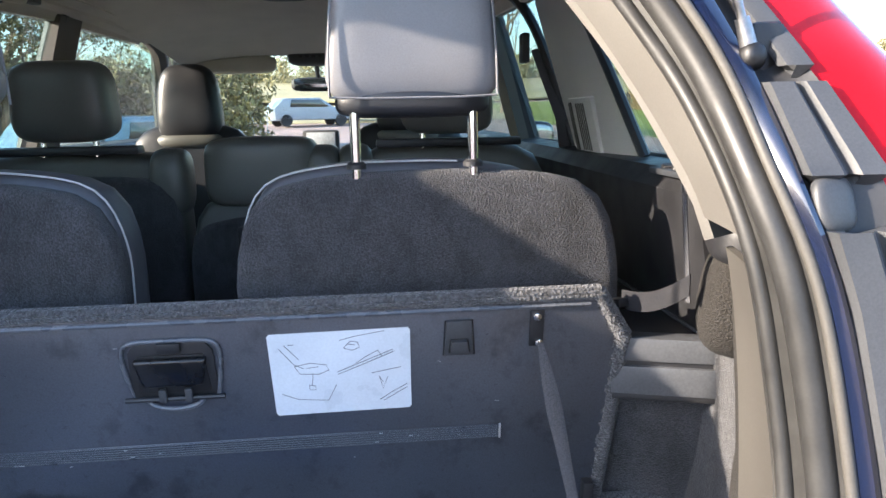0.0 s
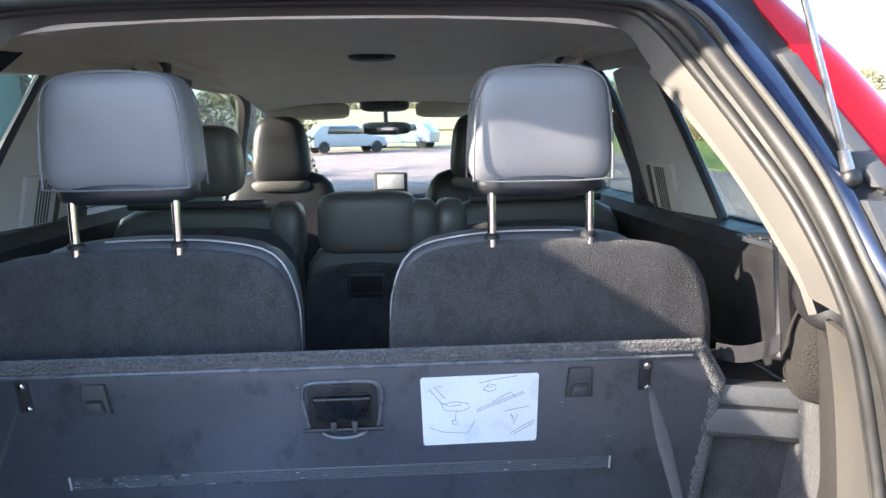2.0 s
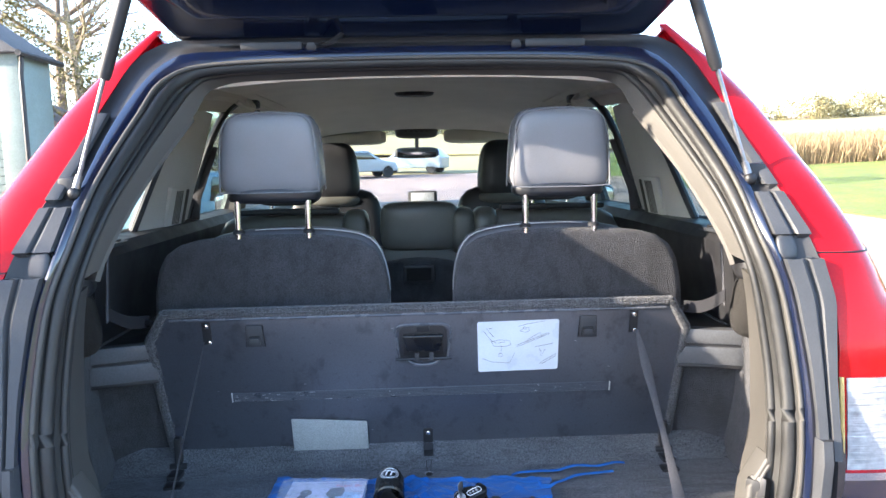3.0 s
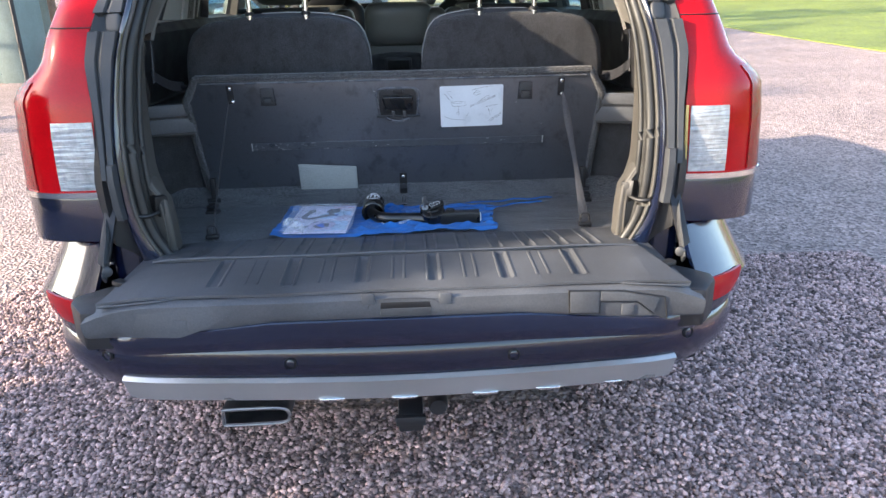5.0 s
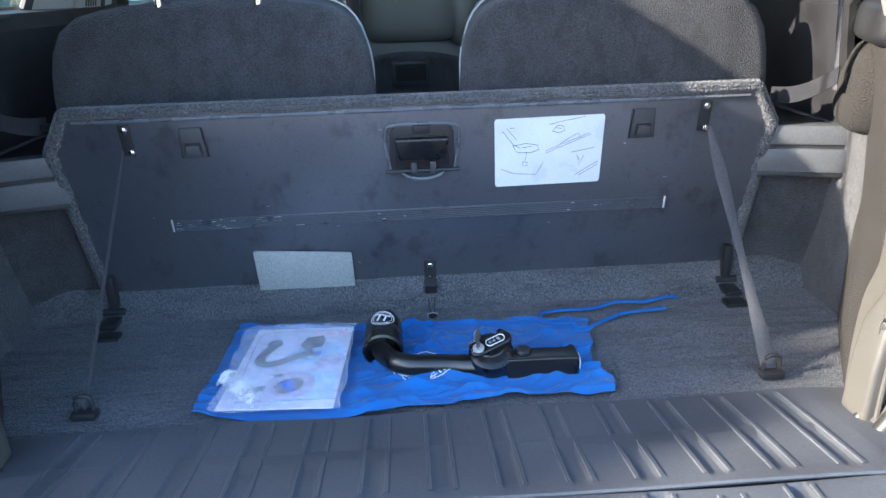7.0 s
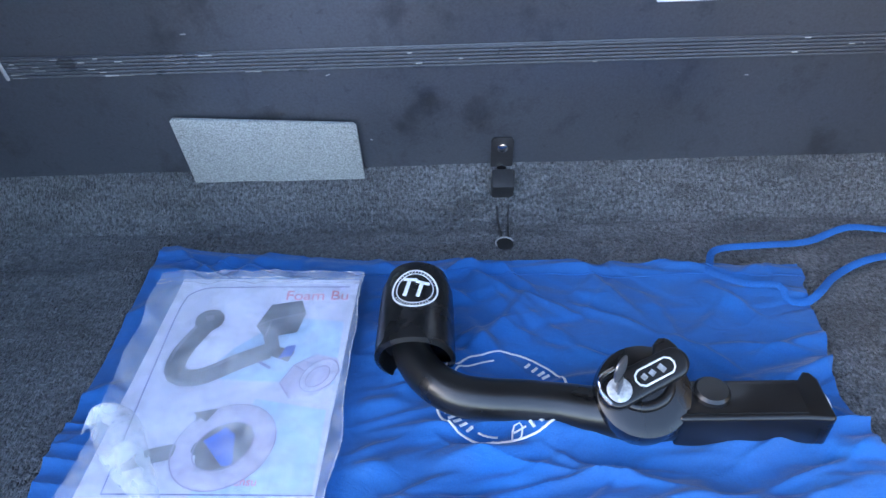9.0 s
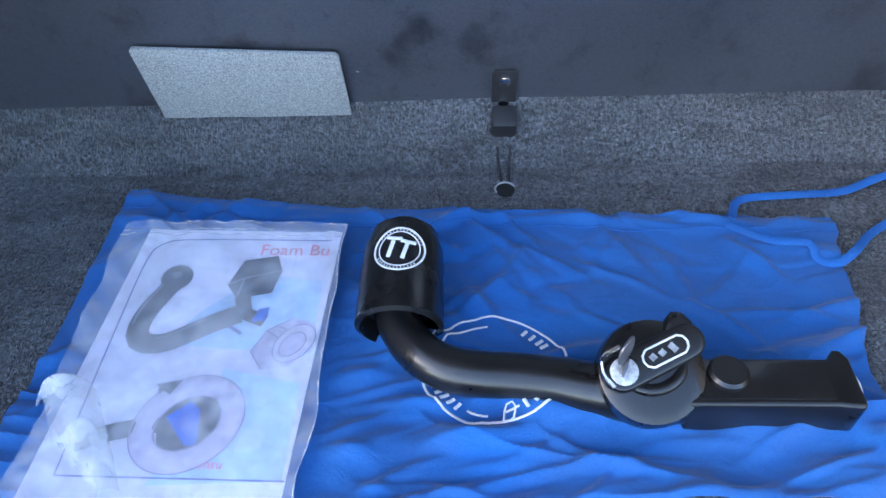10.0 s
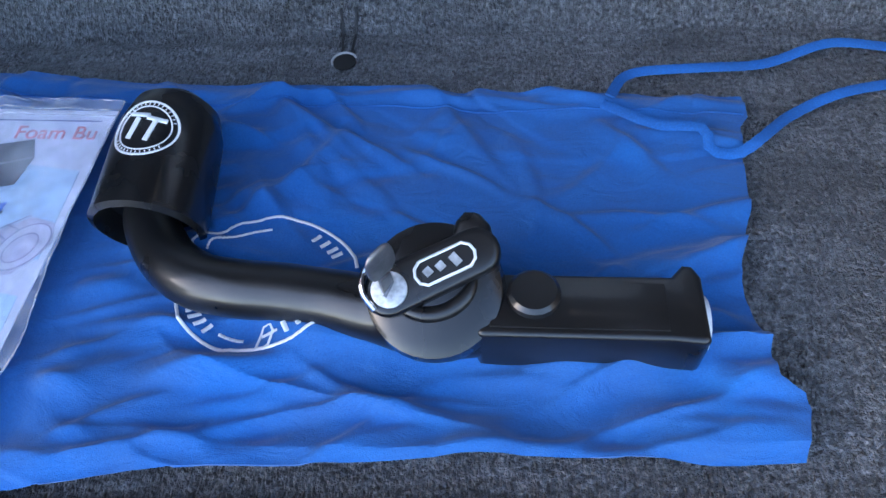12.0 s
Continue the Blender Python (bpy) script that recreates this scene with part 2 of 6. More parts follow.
def part(name, bm, material, parent=None, label="", smooth=True):
    """One mesh object from a bmesh in world metres, under a thing or a part."""
    me = bpy.data.meshes.new(name)
    bmesh.ops.recalc_face_normals(bm, faces=bm.faces)
    bm.to_mesh(me)
    bm.free()
    if smooth:
        me.polygons.foreach_set("use_smooth", [True] * len(me.polygons))
        me.set_sharp_from_angle(angle=radians(38))
    me.materials.append(material)
    ob = new(name, me)
    if parent is not None:
        ob.parent = parent
        ob.matrix_parent_inverse = BASE.get(parent.name, Matrix()).inverted()
    if label:
        ob["label"] = label
    return ob


def top(name, bm, material, label, category, group="", kind="", smooth=True):
    return tagged(part(name, bm, material, None, "", smooth), label, category, group, kind)


def join(*bms):
    out = bmesh.new()
    for b in bms:
        me = bpy.data.meshes.new("tmp")
        b.to_mesh(me)
        b.free()
        out.from_mesh(me)
        bpy.data.meshes.remove(me)
    return out


def bevelled(bm, w, seg=2, angle=25):
    if w:
        bm.normal_update()
        ed = [e for e in bm.edges if len(e.link_faces) == 2 and e.calc_face_angle(0) > radians(angle)]
        bmesh.ops.bevel(bm, geom=ed, offset=w, segments=seg, affect='EDGES', profile=0.6, clamp_overlap=True)
    return bm


def box(c, s, bev=0.004, m=None, seg=2):
    bm = bmesh.new()
    bmesh.ops.create_cube(bm, size=1)
    bmesh.ops.scale(bm, vec=s, verts=bm.verts)
    bevelled(bm, bev, seg)
    bmesh.ops.transform(bm, matrix=Matrix.Translation(c) @ (m or Matrix()), verts=bm.verts)
    return bm


def prism(pts, depth, m=None, bev=0.003, seg=2):
    """A polygon in local x, y, drawn out along local z."""
    bm = bmesh.new()
    lo = [bm.verts.new((x, y, 0)) for x, y in pts]
    hi = [bm.verts.new((x, y, depth)) for x, y in pts]
    bm.faces.new(lo[::-1]), bm.faces.new(hi)
    for i in range(len(pts)):
        j = (i + 1) % len(pts)
        bm.faces.new((lo[i], lo[j], hi[j], hi[i]))
    bm.normal_update()
    bevelled(bm, bev, seg, 50)
    if m is not None:
        bmesh.ops.transform(bm, matrix=m, verts=bm.verts)
    return bm


def spline(pts, n):
    """n points on a smooth curve through pts, evenly spaced."""
    p = np.array(pts, float)
    q = np.vstack([2 * p[0] - p[1], p, 2 * p[-1] - p[-2]])
    out = []
    for i in range(len(p) - 1):
        a, b, c, d = q[i:i + 4]
        for t in np.linspace(0, 1, 16, endpoint=False):
            out.append(0.5 * (2 * b + (c - a) * t + (2 * a - 5 * b + 4 * c - d) * t * t + (3 * b - a - 3 * c + d) * t ** 3))
    out = np.array(out + [p[-1]])
    s = np.r_[0, np.cumsum(np.linalg.norm(np.diff(out, axis=0), axis=1))]
    u = np.linspace(0, s[-1], n)
    return np.stack([np.interp(u, s, out[:, k]) for k in range(p.shape[1])], 1)


def tube(pts, r, sides=8, flat=1.0, up=(0, 0, 1)):
    """A closed tube along pts; r a radius or one for each point; flat squeezes it along up."""
    p = np.array(pts, float)
    r = np.full(len(p), r) if np.isscalar(r) else np.array(r)
    bm = bmesh.new()
    rings = []
    for i in range(len(p)):
        d = Vector(p[min(i + 1, len(p) - 1)] - p[max(i - 1, 0)]).normalized()
        u = Vector(up)
        if abs(d.dot(u)) > 0.98:
            u = Vector((1, 0, 0))
        s = d.cross(u).normalized()
        w = s.cross(d)
        rings.append([bm.verts.new(Vector(p[i]) + float(r[i]) * (math.cos(a) * s + flat * math.sin(a) * w)) for a in (2 * math.pi * k / sides for k in range(sides))])
    for a, b in zip(rings, rings[1:]):
        for k in range(sides):
            bm.faces.new((a[k], a[(k + 1) % sides], b[(k + 1) % sides], b[k]))
    bm.faces.new(rings[0][::-1]), bm.faces.new(rings[-1])
    return bm


def lathe(prof, m=None, n=24):
    """A profile of (radius, height) turned round local z."""
    bm = bmesh.new()
    rings = [[bm.verts.new((max(r, 1e-5) * math.cos(2 * math.pi * k / n), max(r, 1e-5) * math.sin(2 * math.pi * k / n), z)) for k in range(n)] for r, z in prof]
    for a, b in zip(rings, rings[1:]):
        for k in range(n):
            bm.faces.new((a[k], a[(k + 1) % n], b[(k + 1) % n], b[k]))
    bm.faces.new(rings[0][::-1]), bm.faces.new(rings[-1])
    if m is not None:
        bmesh.ops.transform(bm, matrix=m, verts=bm.verts)
    return bm


def sheet(grid, thick, both=False):
    """A solid skin over a grid of points (rows, columns, 3); thick lies along the reverse of its normal."""
    g = np.array(grid, float)
    du, dv = np.gradient(g, axis=0), np.gradient(g, axis=1)
    nrm = np.cross(du, dv)
    nrm /= np.linalg.norm(nrm, axis=2, keepdims=True) + 1e-9
    a, b = (g, g - nrm * thick)
    bm = bmesh.new()
    va = [[bm.verts.new(p) for p in row] for row in a]
    vb = [[bm.verts.new(p) for p in row] for row in b]
    r, c = g.shape[:2]
    for i in range(r - 1):
        for j in range(c - 1):
            bm.faces.new((va[i][j], va[i + 1][j], va[i + 1][j + 1], va[i][j + 1]))
            bm.faces.new((vb[i][j], vb[i][j + 1], vb[i + 1][j + 1], vb[i + 1][j]))
    for i in range(r - 1):
        bm.faces.new((va[i][0], vb[i][0], vb[i + 1][0], va[i + 1][0]))
        bm.faces.new((va[i][-1], va[i + 1][-1], vb[i + 1][-1], vb[i][-1]))
    for j in range(c - 1):
        bm.faces.new((va[0][j], va[0][j + 1], vb[0][j + 1], vb[0][j]))
        bm.faces.new((va[-1][j], vb[-1][j], vb[-1][j + 1], va[-1][j + 1]))
    return bm


def pillow(c, s, e=4.0, m=None, cuts=7, taper=0.0, bow=0.0):
    """A soft rounded block: full sizes s, squareness e, narrower towards the top by taper, bowed along y."""
    bm = bmesh.new()
    bmesh.ops.create_cube(bm, size=2)
    bmesh.ops.subdivide_edges(bm, edges=bm.edges, cuts=cuts, use_grid_fill=True)
    for v in bm.verts:
        k = (abs(v.co.x) ** e + abs(v.co.y) ** e + abs(v.co.z) ** e) ** (1 / e)
        p = v.co / k
        w = 1 - taper * (p.z + 1) / 2
        v.co = Vector((p.x * s[0] / 2 * w, p.y * s[1] / 2 + bow * (1 - p.x * p.x), p.z * s[2] / 2))
    bmesh.ops.transform(bm, matrix=Matrix.Translation(c) @ (m or Matrix()), verts=bm.verts)
    return bm


def mirrored(pts):
    """A curve from the centre line out to the right, continued on the left."""
    return [(-p[0], *p[1:]) for p in pts[:0:-1]] + list(pts)


def text(name, body, size, m, material, parent):
    cu = bpy.data.curves.new(name, 'FONT')
    cu.body, cu.size, cu.extrude = body, size, 0.0002
    cu.materials.append(material)
    ob = new(name, cu)
    ob.matrix_basis = m
    ob.parent = parent
    ob.matrix_parent_inverse = BASE.get(parent.name, Matrix()).inverted()
    return ob


# ---- ground ----
def ground_mat():
    m = mat("gravel_drive", (0.285, 0.212, 0.188), 0.9, 0, 0.15, 0.8, 4, 0.1, bump=1.0, bscale=55, bdist=0.02, voro=True)
    n, l = m.node_tree.nodes, m.node_tree.links
    v = n.new("ShaderNodeTexVoronoi")
    v.inputs["Scale"].default_value = 55
    tc = n.new("ShaderNodeTexCoord")
    l.new(tc.outputs["Object"], v.inputs["Vector"])
    bw = n.new("ShaderNodeRGBToBW")
    l.new(v.outputs["Color"], bw.inputs[0])
    r = n.new("ShaderNodeMapRange")
    r.inputs[3].default_value, r.inputs[4].default_value = 0.25, 2.0
    l.new(bw.outputs[0], r.inputs[0])
    b = n["Principled BSDF"]
    src = b.inputs["Base Color"].links[0].from_socket
    s = n.new("ShaderNodeVectorMath")
    s.operation = 'SCALE'
    l.new(src, s.inputs[0]), l.new(r.outputs[0], s.inputs["Scale"])
    l.new(s.outputs[0], b.inputs["Base Color"])
    return m


def land(x, y):
    """Height of the ground: level by the car, rising gently far off."""
    d = np.hypot(x, y)
    return np.clip(d - 14, 0, 150) ** 1.35 * 0.012


ex = np.concatenate([-np.geomspace(900, 3, 26), np.linspace(-2.8, 2.8, 9), np.geomspace(3, 900, 26)])
gx, gy = np.meshgrid(ex, ex, indexing="ij")
bmg = bmesh.new()
gv = [[bmg.verts.new((x, y, float(land(x, y)))) for y in ex] for x in ex]
for i in range(len(ex) - 1):
    for j in range(len(ex) - 1):
        bmg.faces.new((gv[i][j], gv[i + 1][j], gv[i + 1][j + 1], gv[i][j + 1]))
top("ground", bmg, ground_mat(), "pinkish brown gravel drive with fine stones", "ground", kind="structure")


# loose stones near the car: one heap
def pebbles():
    rng = np.random.default_rng(4)
    step = 0.0145
    xs, ys = np.arange(-2.0, 2.5, step), np.arange(-1.35, 1.5, step)
    px, py = [a.ravel() for a in np.meshgrid(xs, ys)]
    px, py = px + rng.uniform(-.006, .006, px.size), py + rng.uniform(-.006, .006, px.size)
    keep = ~((np.abs(px) < 0.62) & (py > 0.1))
    px, py = px[keep], py[keep]
    bm = bmesh.new()
    bmesh.ops.create_icosphere(bm, subdivisions=1, radius=1)
    v0 = np.array([v.co[:] for v in bm.verts])
    f0 = np.array([[v.index for v in f.verts] for f in bm.faces])
    bm.free()
    n = px.size
    sz = rng.uniform(0.0052, 0.0118, (n, 1, 1)) * np.stack([rng.uniform(.75, 1.25, n), rng.uniform(.75, 1.25, n), rng.uniform(.5, .9, n)], 1)[:, None]
    v = v0[None] * (1 + rng.uniform(-.34, .30, (n, 12, 1))) * sz
    a, b = rng.uniform(0, 6.3, n), rng.uniform(-.6, .6, n)
    ca, sa, cb, sb = [q[:, None] for q in (np.cos(a), np.sin(a), np.cos(b), np.sin(b))]
    x, y, z = v[..., 0], v[..., 1] * cb - v[..., 2] * sb, v[..., 1] * sb + v[..., 2] * cb
    v = np.stack([x * ca - y * sa + px[:, None], x * sa + y * ca + py[:, None], z + rng.uniform(.001, .008, (n, 1))], -1).reshape(-1, 3)
    f = (f0[None] + 12 * np.arange(n)[:, None, None]).reshape(-1, 3)
    me = bpy.data.meshes.new("gravel")
    me.vertices.add(len(v)), me.loops.add(f.size), me.polygons.add(len(f))
    me.vertices.foreach_set("co", v.ravel())
    me.loops.foreach_set("vertex_index", f.ravel())
    me.polygons.foreach_set("loop_start", np.arange(0, f.size, 3))
    me.update()
    me.materials.append(mat("gravel_stone", (0.43, 0.30, 0.272), 0.85, 0, 0.15, 3, 200, 0.25, island=0.8))
    tagged(new("gravel", me), "loose pink and grey gravel stones", "gravel", kind="stuff")


pebbles()

# ---- car: shell ----
car = thing("car", (0, 1.8, 0), "dark blue estate car with its split tailgate open", "car")
ZS = [0.3, 0.78, 1.0, 1.33, 1.45, 1.6, 1.76, 2.2]
YS = [-.42, -.42, -.43, -.36, -.28, -.12, .05, .5]


def slope(z):
    return float(np.interp(z, ZS, YS))


def rim(pts, off=0.0):
    """A curve round the boot opening from (x, z) on the sloping rear plane."""
    return [(x, slope(z) + off, z) for x, z in pts]


R_IN = [(0, 1.679), (.25, 1.676), (.418, 1.664), (.453, 1.597), (.497, 1.492), (.539, 1.379), (.562, 1.301), (.579, 1.171), (.580, 1.074), (.580, .977), (.568, .925), (.564, .80)]
R_MID = [(0, 1.697), (.25, 1.694), (.42, 1.684), (.455, 1.663), (.480, 1.613), (.523, 1.49), (.553, 1.404), (.577, 1.303), (.592, 1.176), (.595, 1.081), (.589, .986), (.580, .89), (.566, .83), (.54, .785)]
R_OUT = [(0, 1.716), (.383, 1.708), (.501, 1.676), (.534, 1.591), (.562, 1.47), (.579, 1.367), (.604, 1.274), (.620, 1.141), (.622, 1.05), (.618, .94), (.602, .865), (.57, .80)]
R_NAVY = [(0, 1.741), (.388, 1.735), (.504, 1.717), (.561, 1.612), (.581, 1.47), (.598, 1.348), (.619, 1.267), (.636, 1.142), (.639, 1.05), (.635, .94), (.628, .865), (.61, .79)]
R_FOOT = [(.575, 1.38), (.596, 1.31), (.606, 1.25), (.608, 1.16), (.603, 1.056), (.597, .987), (.586, .938), (.584, .867), (.589, .765)]
R_LAMP = [(0, 1.762), (.44, 1.762), (.533, 1.752), (.585, 1.686), (.608, 1.528), (.626, 1.446), (.655, 1.369), (.682, 1.255), (.674, 1.129), (.672, .98), (.668, .84)]
N = 90


def band(a, b, offa, offb, thick, bulge=0.0, rows=4):
    ca, cb = spline(mirrored(rim(a, offa)), N), spline(mirrored(rim(b, offb)), N)
    g = []
    for k in range(rows):
        t = k / (rows - 1)
        row = ca * (1 - t) + cb * t
        row[:, 1] -= bulge * (math.sin(math.pi * t) if rows < 12 else abs(math.sin(2.0 * math.pi * t ** .8)) ** .6)
        g.append(row)
    return sheet(np.array(g), -thick)


seal = part("weatherstrip", band(R_MID, R_OUT, .024, -.040, 0.016, 0.002, 9), RUBBER, car, "thick grey rubber seal round the boot opening")


def seal_bead(t, lift, r, n=150):
    """A round bead along the seal, a share t of the way from its inner to its outer edge."""
    a, b = spline(mirrored(rim(R_MID, .024)), n), spline(mirrored(rim(R_OUT, -.040)), n)
    c = a * (1 - t) + b * t
    c[:, 1] -= lift
    return tube(c, r, 12)


part("seal_bead", seal_bead(.16, .002, .0075), RUBBER, seal)
part("seal_bead", seal_bead(.62, .005, .0125), RUBBER, seal)
part("seal_lip", seal_bead(.97, .004, .0045), STONE, seal)
part("inner_gutter", band(R_OUT, R_NAVY, -.040, -.05, 0.02, .006), NAVY, car)
part("outer_gutter", band(R_NAVY, R_LAMP, -.046, -.055, 0.03, -0.012, 6), BLACK, car, "black plastic channel beside the lamps")


def side(s, pts):
    return [(s * p[0], *p[1:]) for p in pts]


def half_band(s, a, b, offa, offb, thick, z0, z1, bulge=0.0, rows=4, n=40):
    ca, cb = spline(rim([p for p in a], offa), 200), spline(rim([p for p in b], offb), 200)

    def cut(c):
        c = c[(c[:, 2] <= z1) & (c[:, 2] >= z0) & (c[:, 0] > 0.2)]
        return c[np.linspace(0, len(c) - 1, n).round().astype(int)]
    ca, cb = cut(ca), cut(cb)
    g = []
    for k in range(rows):
        t = k / (rows - 1)
        row = ca * (1 - t) + cb * t
        row[:, 1] -= bulge * math.sin(math.pi * t)
        row[:, 0] *= s
        g.append(row)
    return sheet(np.array(g), -thick * s)


# beige trim inside the seal, darker plastic below it
tr = spline(mirrored(rim([(x * 1.022, z + .004) for x, z in R_IN], .075)), N)
tm = spline(mirrored(rim(R_MID, .02)), N)
tr, tm = [spline(c[c[:, 2] > 1.290], N) for c in (tr, tm)]
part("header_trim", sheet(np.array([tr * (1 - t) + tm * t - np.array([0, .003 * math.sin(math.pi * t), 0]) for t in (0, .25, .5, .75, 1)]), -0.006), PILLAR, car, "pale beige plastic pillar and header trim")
for s in (-1, 1):
    part("lower_pillar_trim", half_band(s, R_FOOT, R_MID, .10, .018, 0.006, .79, 1.286, .004), STONE, car, "stone-grey plastic pillar foot trim")
    part("pillar_carpet", half_band(s, [(.757, z) for x, z in R_FOOT], [(x + .001, z) for x, z in R_FOOT], .40, .098, 0.008, .77, 1.25, -.004, 8), PILCARP, car, "brownish carpeted side wall behind the pillar trim")
    part("latch_plate", half_band(s, R_FOOT, [(x - .004, z) for x, z in R_MID], .085, .012, 0.006, .80, .945, .006), STONE, car)

for s in (-1, 1):
    foot = part("foot_plate", prism([(.590, .985), (.556, .928), (.550, .872), (.548, .796), (.585, .790), (.606, .835), (.612, .90), (.604, .955)], .05, Matrix.Translation((0, -.372, 0)) @ Matrix(((s, 0, 0, 0), (0, 0, -1, 0), (0, 1, 0, 0), (0, 0, 0, 1))), .007, 3), STONE, car, "stone-grey plastic foot of the pillar trim round the latch")
    part("foot_ridge", tube(spline([(s * .597, -.420, .975), (s * .573, -.424, .938), (s * .566, -.424, .88), (s * .564, -.424, .80)], 16), .0035, 8), STONE, foot)

# lamps
LAMP = [(1.785, .535, .01, .562, .07), (1.694, .582, -.075, .638, -.015), (1.60, .600, -.18, .680, -.12), (1.528, .609, -.25, .706, -.19), (1.446, .627, -.335, .732, -.275), (1.369, .656, -.385, .765, -.325),
        (1.30, .680, -.415, .797, -.335), (1.245, .695, -.432, .826, -.325), (1.21, .698, -.44, .880, -.31), (1.18, .700, -.448, .914, -.305), (1.10, .702, -.458, .923, -.312), (1.0, .706, -.460, .922, -.330), (.962, .707, -.458, .920, -.345)]



def lamp_grid(s, z0, z1, u0, u1, rows, cols, off=0.0):
    zs = [a[0] for a in LAMP][::-1]
    g = []
    for z in np.linspace(z0, z1, rows):
        xi, yi, xo, yo = [float(np.interp(z, zs, [a[k] for a in LAMP][::-1])) for k in (1, 2, 3, 4)]
        row = []
        for u in np.linspace(u0, u1, cols):
            if u <= 1:
                x, y = xi + (xo - xi) * math.sin(u * math.pi / 2) ** 0.9, yi + (yo - yi) * (1 - math.cos(u * math.pi / 2)) ** 1.1 - 0.012 * math.sin(math.pi * u)
            else:
                x, y = xo + 0.012 * (u - 1), yo + 0.11 * (u - 1)
            low = min(1, max(0, (1.32 - z) / .2))
            row.append((s * (x + off * .3 - low * ((.016 if s < 0 else .002) + .016 * max(0, 1 - u))), y - off, z))
        g.append(row)
    return np.array(g)


for s in (-1, 1):
    lamp = part("tail_lamp", sheet(lamp_grid(s, .962, 1.785, 0, 1.6, 40, 16), -0.03 * s), RED, car, "tall glossy red tail lamp hugging the pillar")
    part("clear_lens", sheet(lamp_grid(s, .972, 1.128, .02, .27, 10, 8, .004), -0.006 * s), CLEAR, lamp, "clear ribbed indicator and reversing lens")
    part("lamp_seam", tube([lamp_grid(s, 1.33, 1.33, u, u + .01, 1, 2, .0005)[0][0] for u in np.linspace(0, 1.2, 14)], .0016, 5), SLOT, lamp)
    part("ribbed_lens", sheet(lamp_grid(s, .97, 1.215, .5, .98, 12, 8, .003), -0.004 * s), REDDK, lamp)
    part("chrome_strip", sheet(lamp_grid(s, .954, .967, 0, 1.3, 2, 14, .006), -0.012 * s), CHROME, lamp)
    # Amber strip paints a yellowish reflection along the right lens
    if s > 0:
        part("lens_reflection", tube([lamp_grid(s, z, z, .0, .01, 1, 2, .005)[0][0] for z in np.linspace(.965, 1.13, 8)], .004, 6), mat("amber_reflection", (.5, .36, .12), .3), lamp)
    # body below the lamp, bumper corner and reflector
    gb = lamp_grid(s, .962, .965, 0, 1.6, 2, 16)
    q = []
    for z, dy in ((.957, .004), (.945, .001), (.90, 0), (.865, .0), (.846, .001)):
        row = gb[0].copy()
        row[:, 2], row[:, 1] = z, row[:, 1] + dy
        q.append(row)
    part("quarter_panel", sheet(np.array(q[::-1]), -0.012 * s), NAVY, car)


def moulding(s, z0, z1, prof, n=18):
    """Raised plastic strip between the painted gutter and the lamp."""
    zn, xn = [p[1] for p in R_NAVY[::-1]], [p[0] for p in R_NAVY[::-1]]
    zl, xl = [p[1] for p in R_LAMP[::-1]], [p[0] for p in R_LAMP[::-1]]
    g = []
    for t, o in prof:
        row = []
        for z in np.linspace(z0, z1, n):
            a, b = float(np.interp(z, zn, xn)), float(np.interp(z, zl, xl))
            row.append((s * (a + (b - (.006 if s < 0 else 0) * min(1, max(0, (1.32 - z) / .2)) - a) * t), slope(z) - .052 + o, z))
        g.append(row)
    return sheet(np.array(g), .016 * s)


for s in (-1, 1):
    wide = [(.03, .006), (.07, -.006), (.46, -.009), (.52, -.006), (.57, .000), (.62, .000), (.66, -.006), (.70, -.009), (1.04, -.011), (1.07, .004)]
    part("channel_moulding", moulding(s, 1.0, 1.322, wide), GREYPL, car, "dark grey moulded plastic channel cover")
    part("channel_moulding", moulding(s, 1.362, 1.432, wide, 10), GREYPL, car)
    part("channel_moulding", moulding(s, 1.445, 1.60, [(.50, .004), (.56, -.006), (.70, -.009), (1.04, -.010), (1.06, .004)], 10), GREYPL, car)
    part("channel_moulding", moulding(s, .905, 1.035, [(-.04, .006), (.0, -.014), (.06, -.018), (.48, -.019), (.54, -.015), (.60, -.002), (.86, .001)], 8), GREYPL, car)


def bumper_plan(n, x0, x1, sgn=1):
    """Rear outline of the bumper seen from above."""
    pts = [(-.945, .30), (-.94, -.05), (-.925, -.25), (-.87, -.405), (-.72, -.516), (-.5, -.556), (0, -.582), (.5, -.556), (.72, -.516), (.87, -.405), (.925, -.25), (.94, -.05), (.945, .30)]
    c = spline(pts, 300)
    return c


PLAN = bumper_plan(300, 0, 0)


def bumper_rows(prof, lo=-2, hi=2):
    g = []
    c = PLAN[(PLAN[:, 0] >= lo) & (PLAN[:, 0] <= hi)]
    c = c[np.linspace(0, len(c) - 1, min(len(c), 90)).round().astype(int)]
    t = np.gradient(c, axis=0)
    nrm = np.stack([t[:, 1], -t[:, 0]], 1)
    nrm /= np.linalg.norm(nrm, axis=1, keepdims=True)
    for z, o in prof:
        p = c + nrm * o
        g.append(np.column_stack([p, np.full(len(p), z)]))
    return np.array(g)


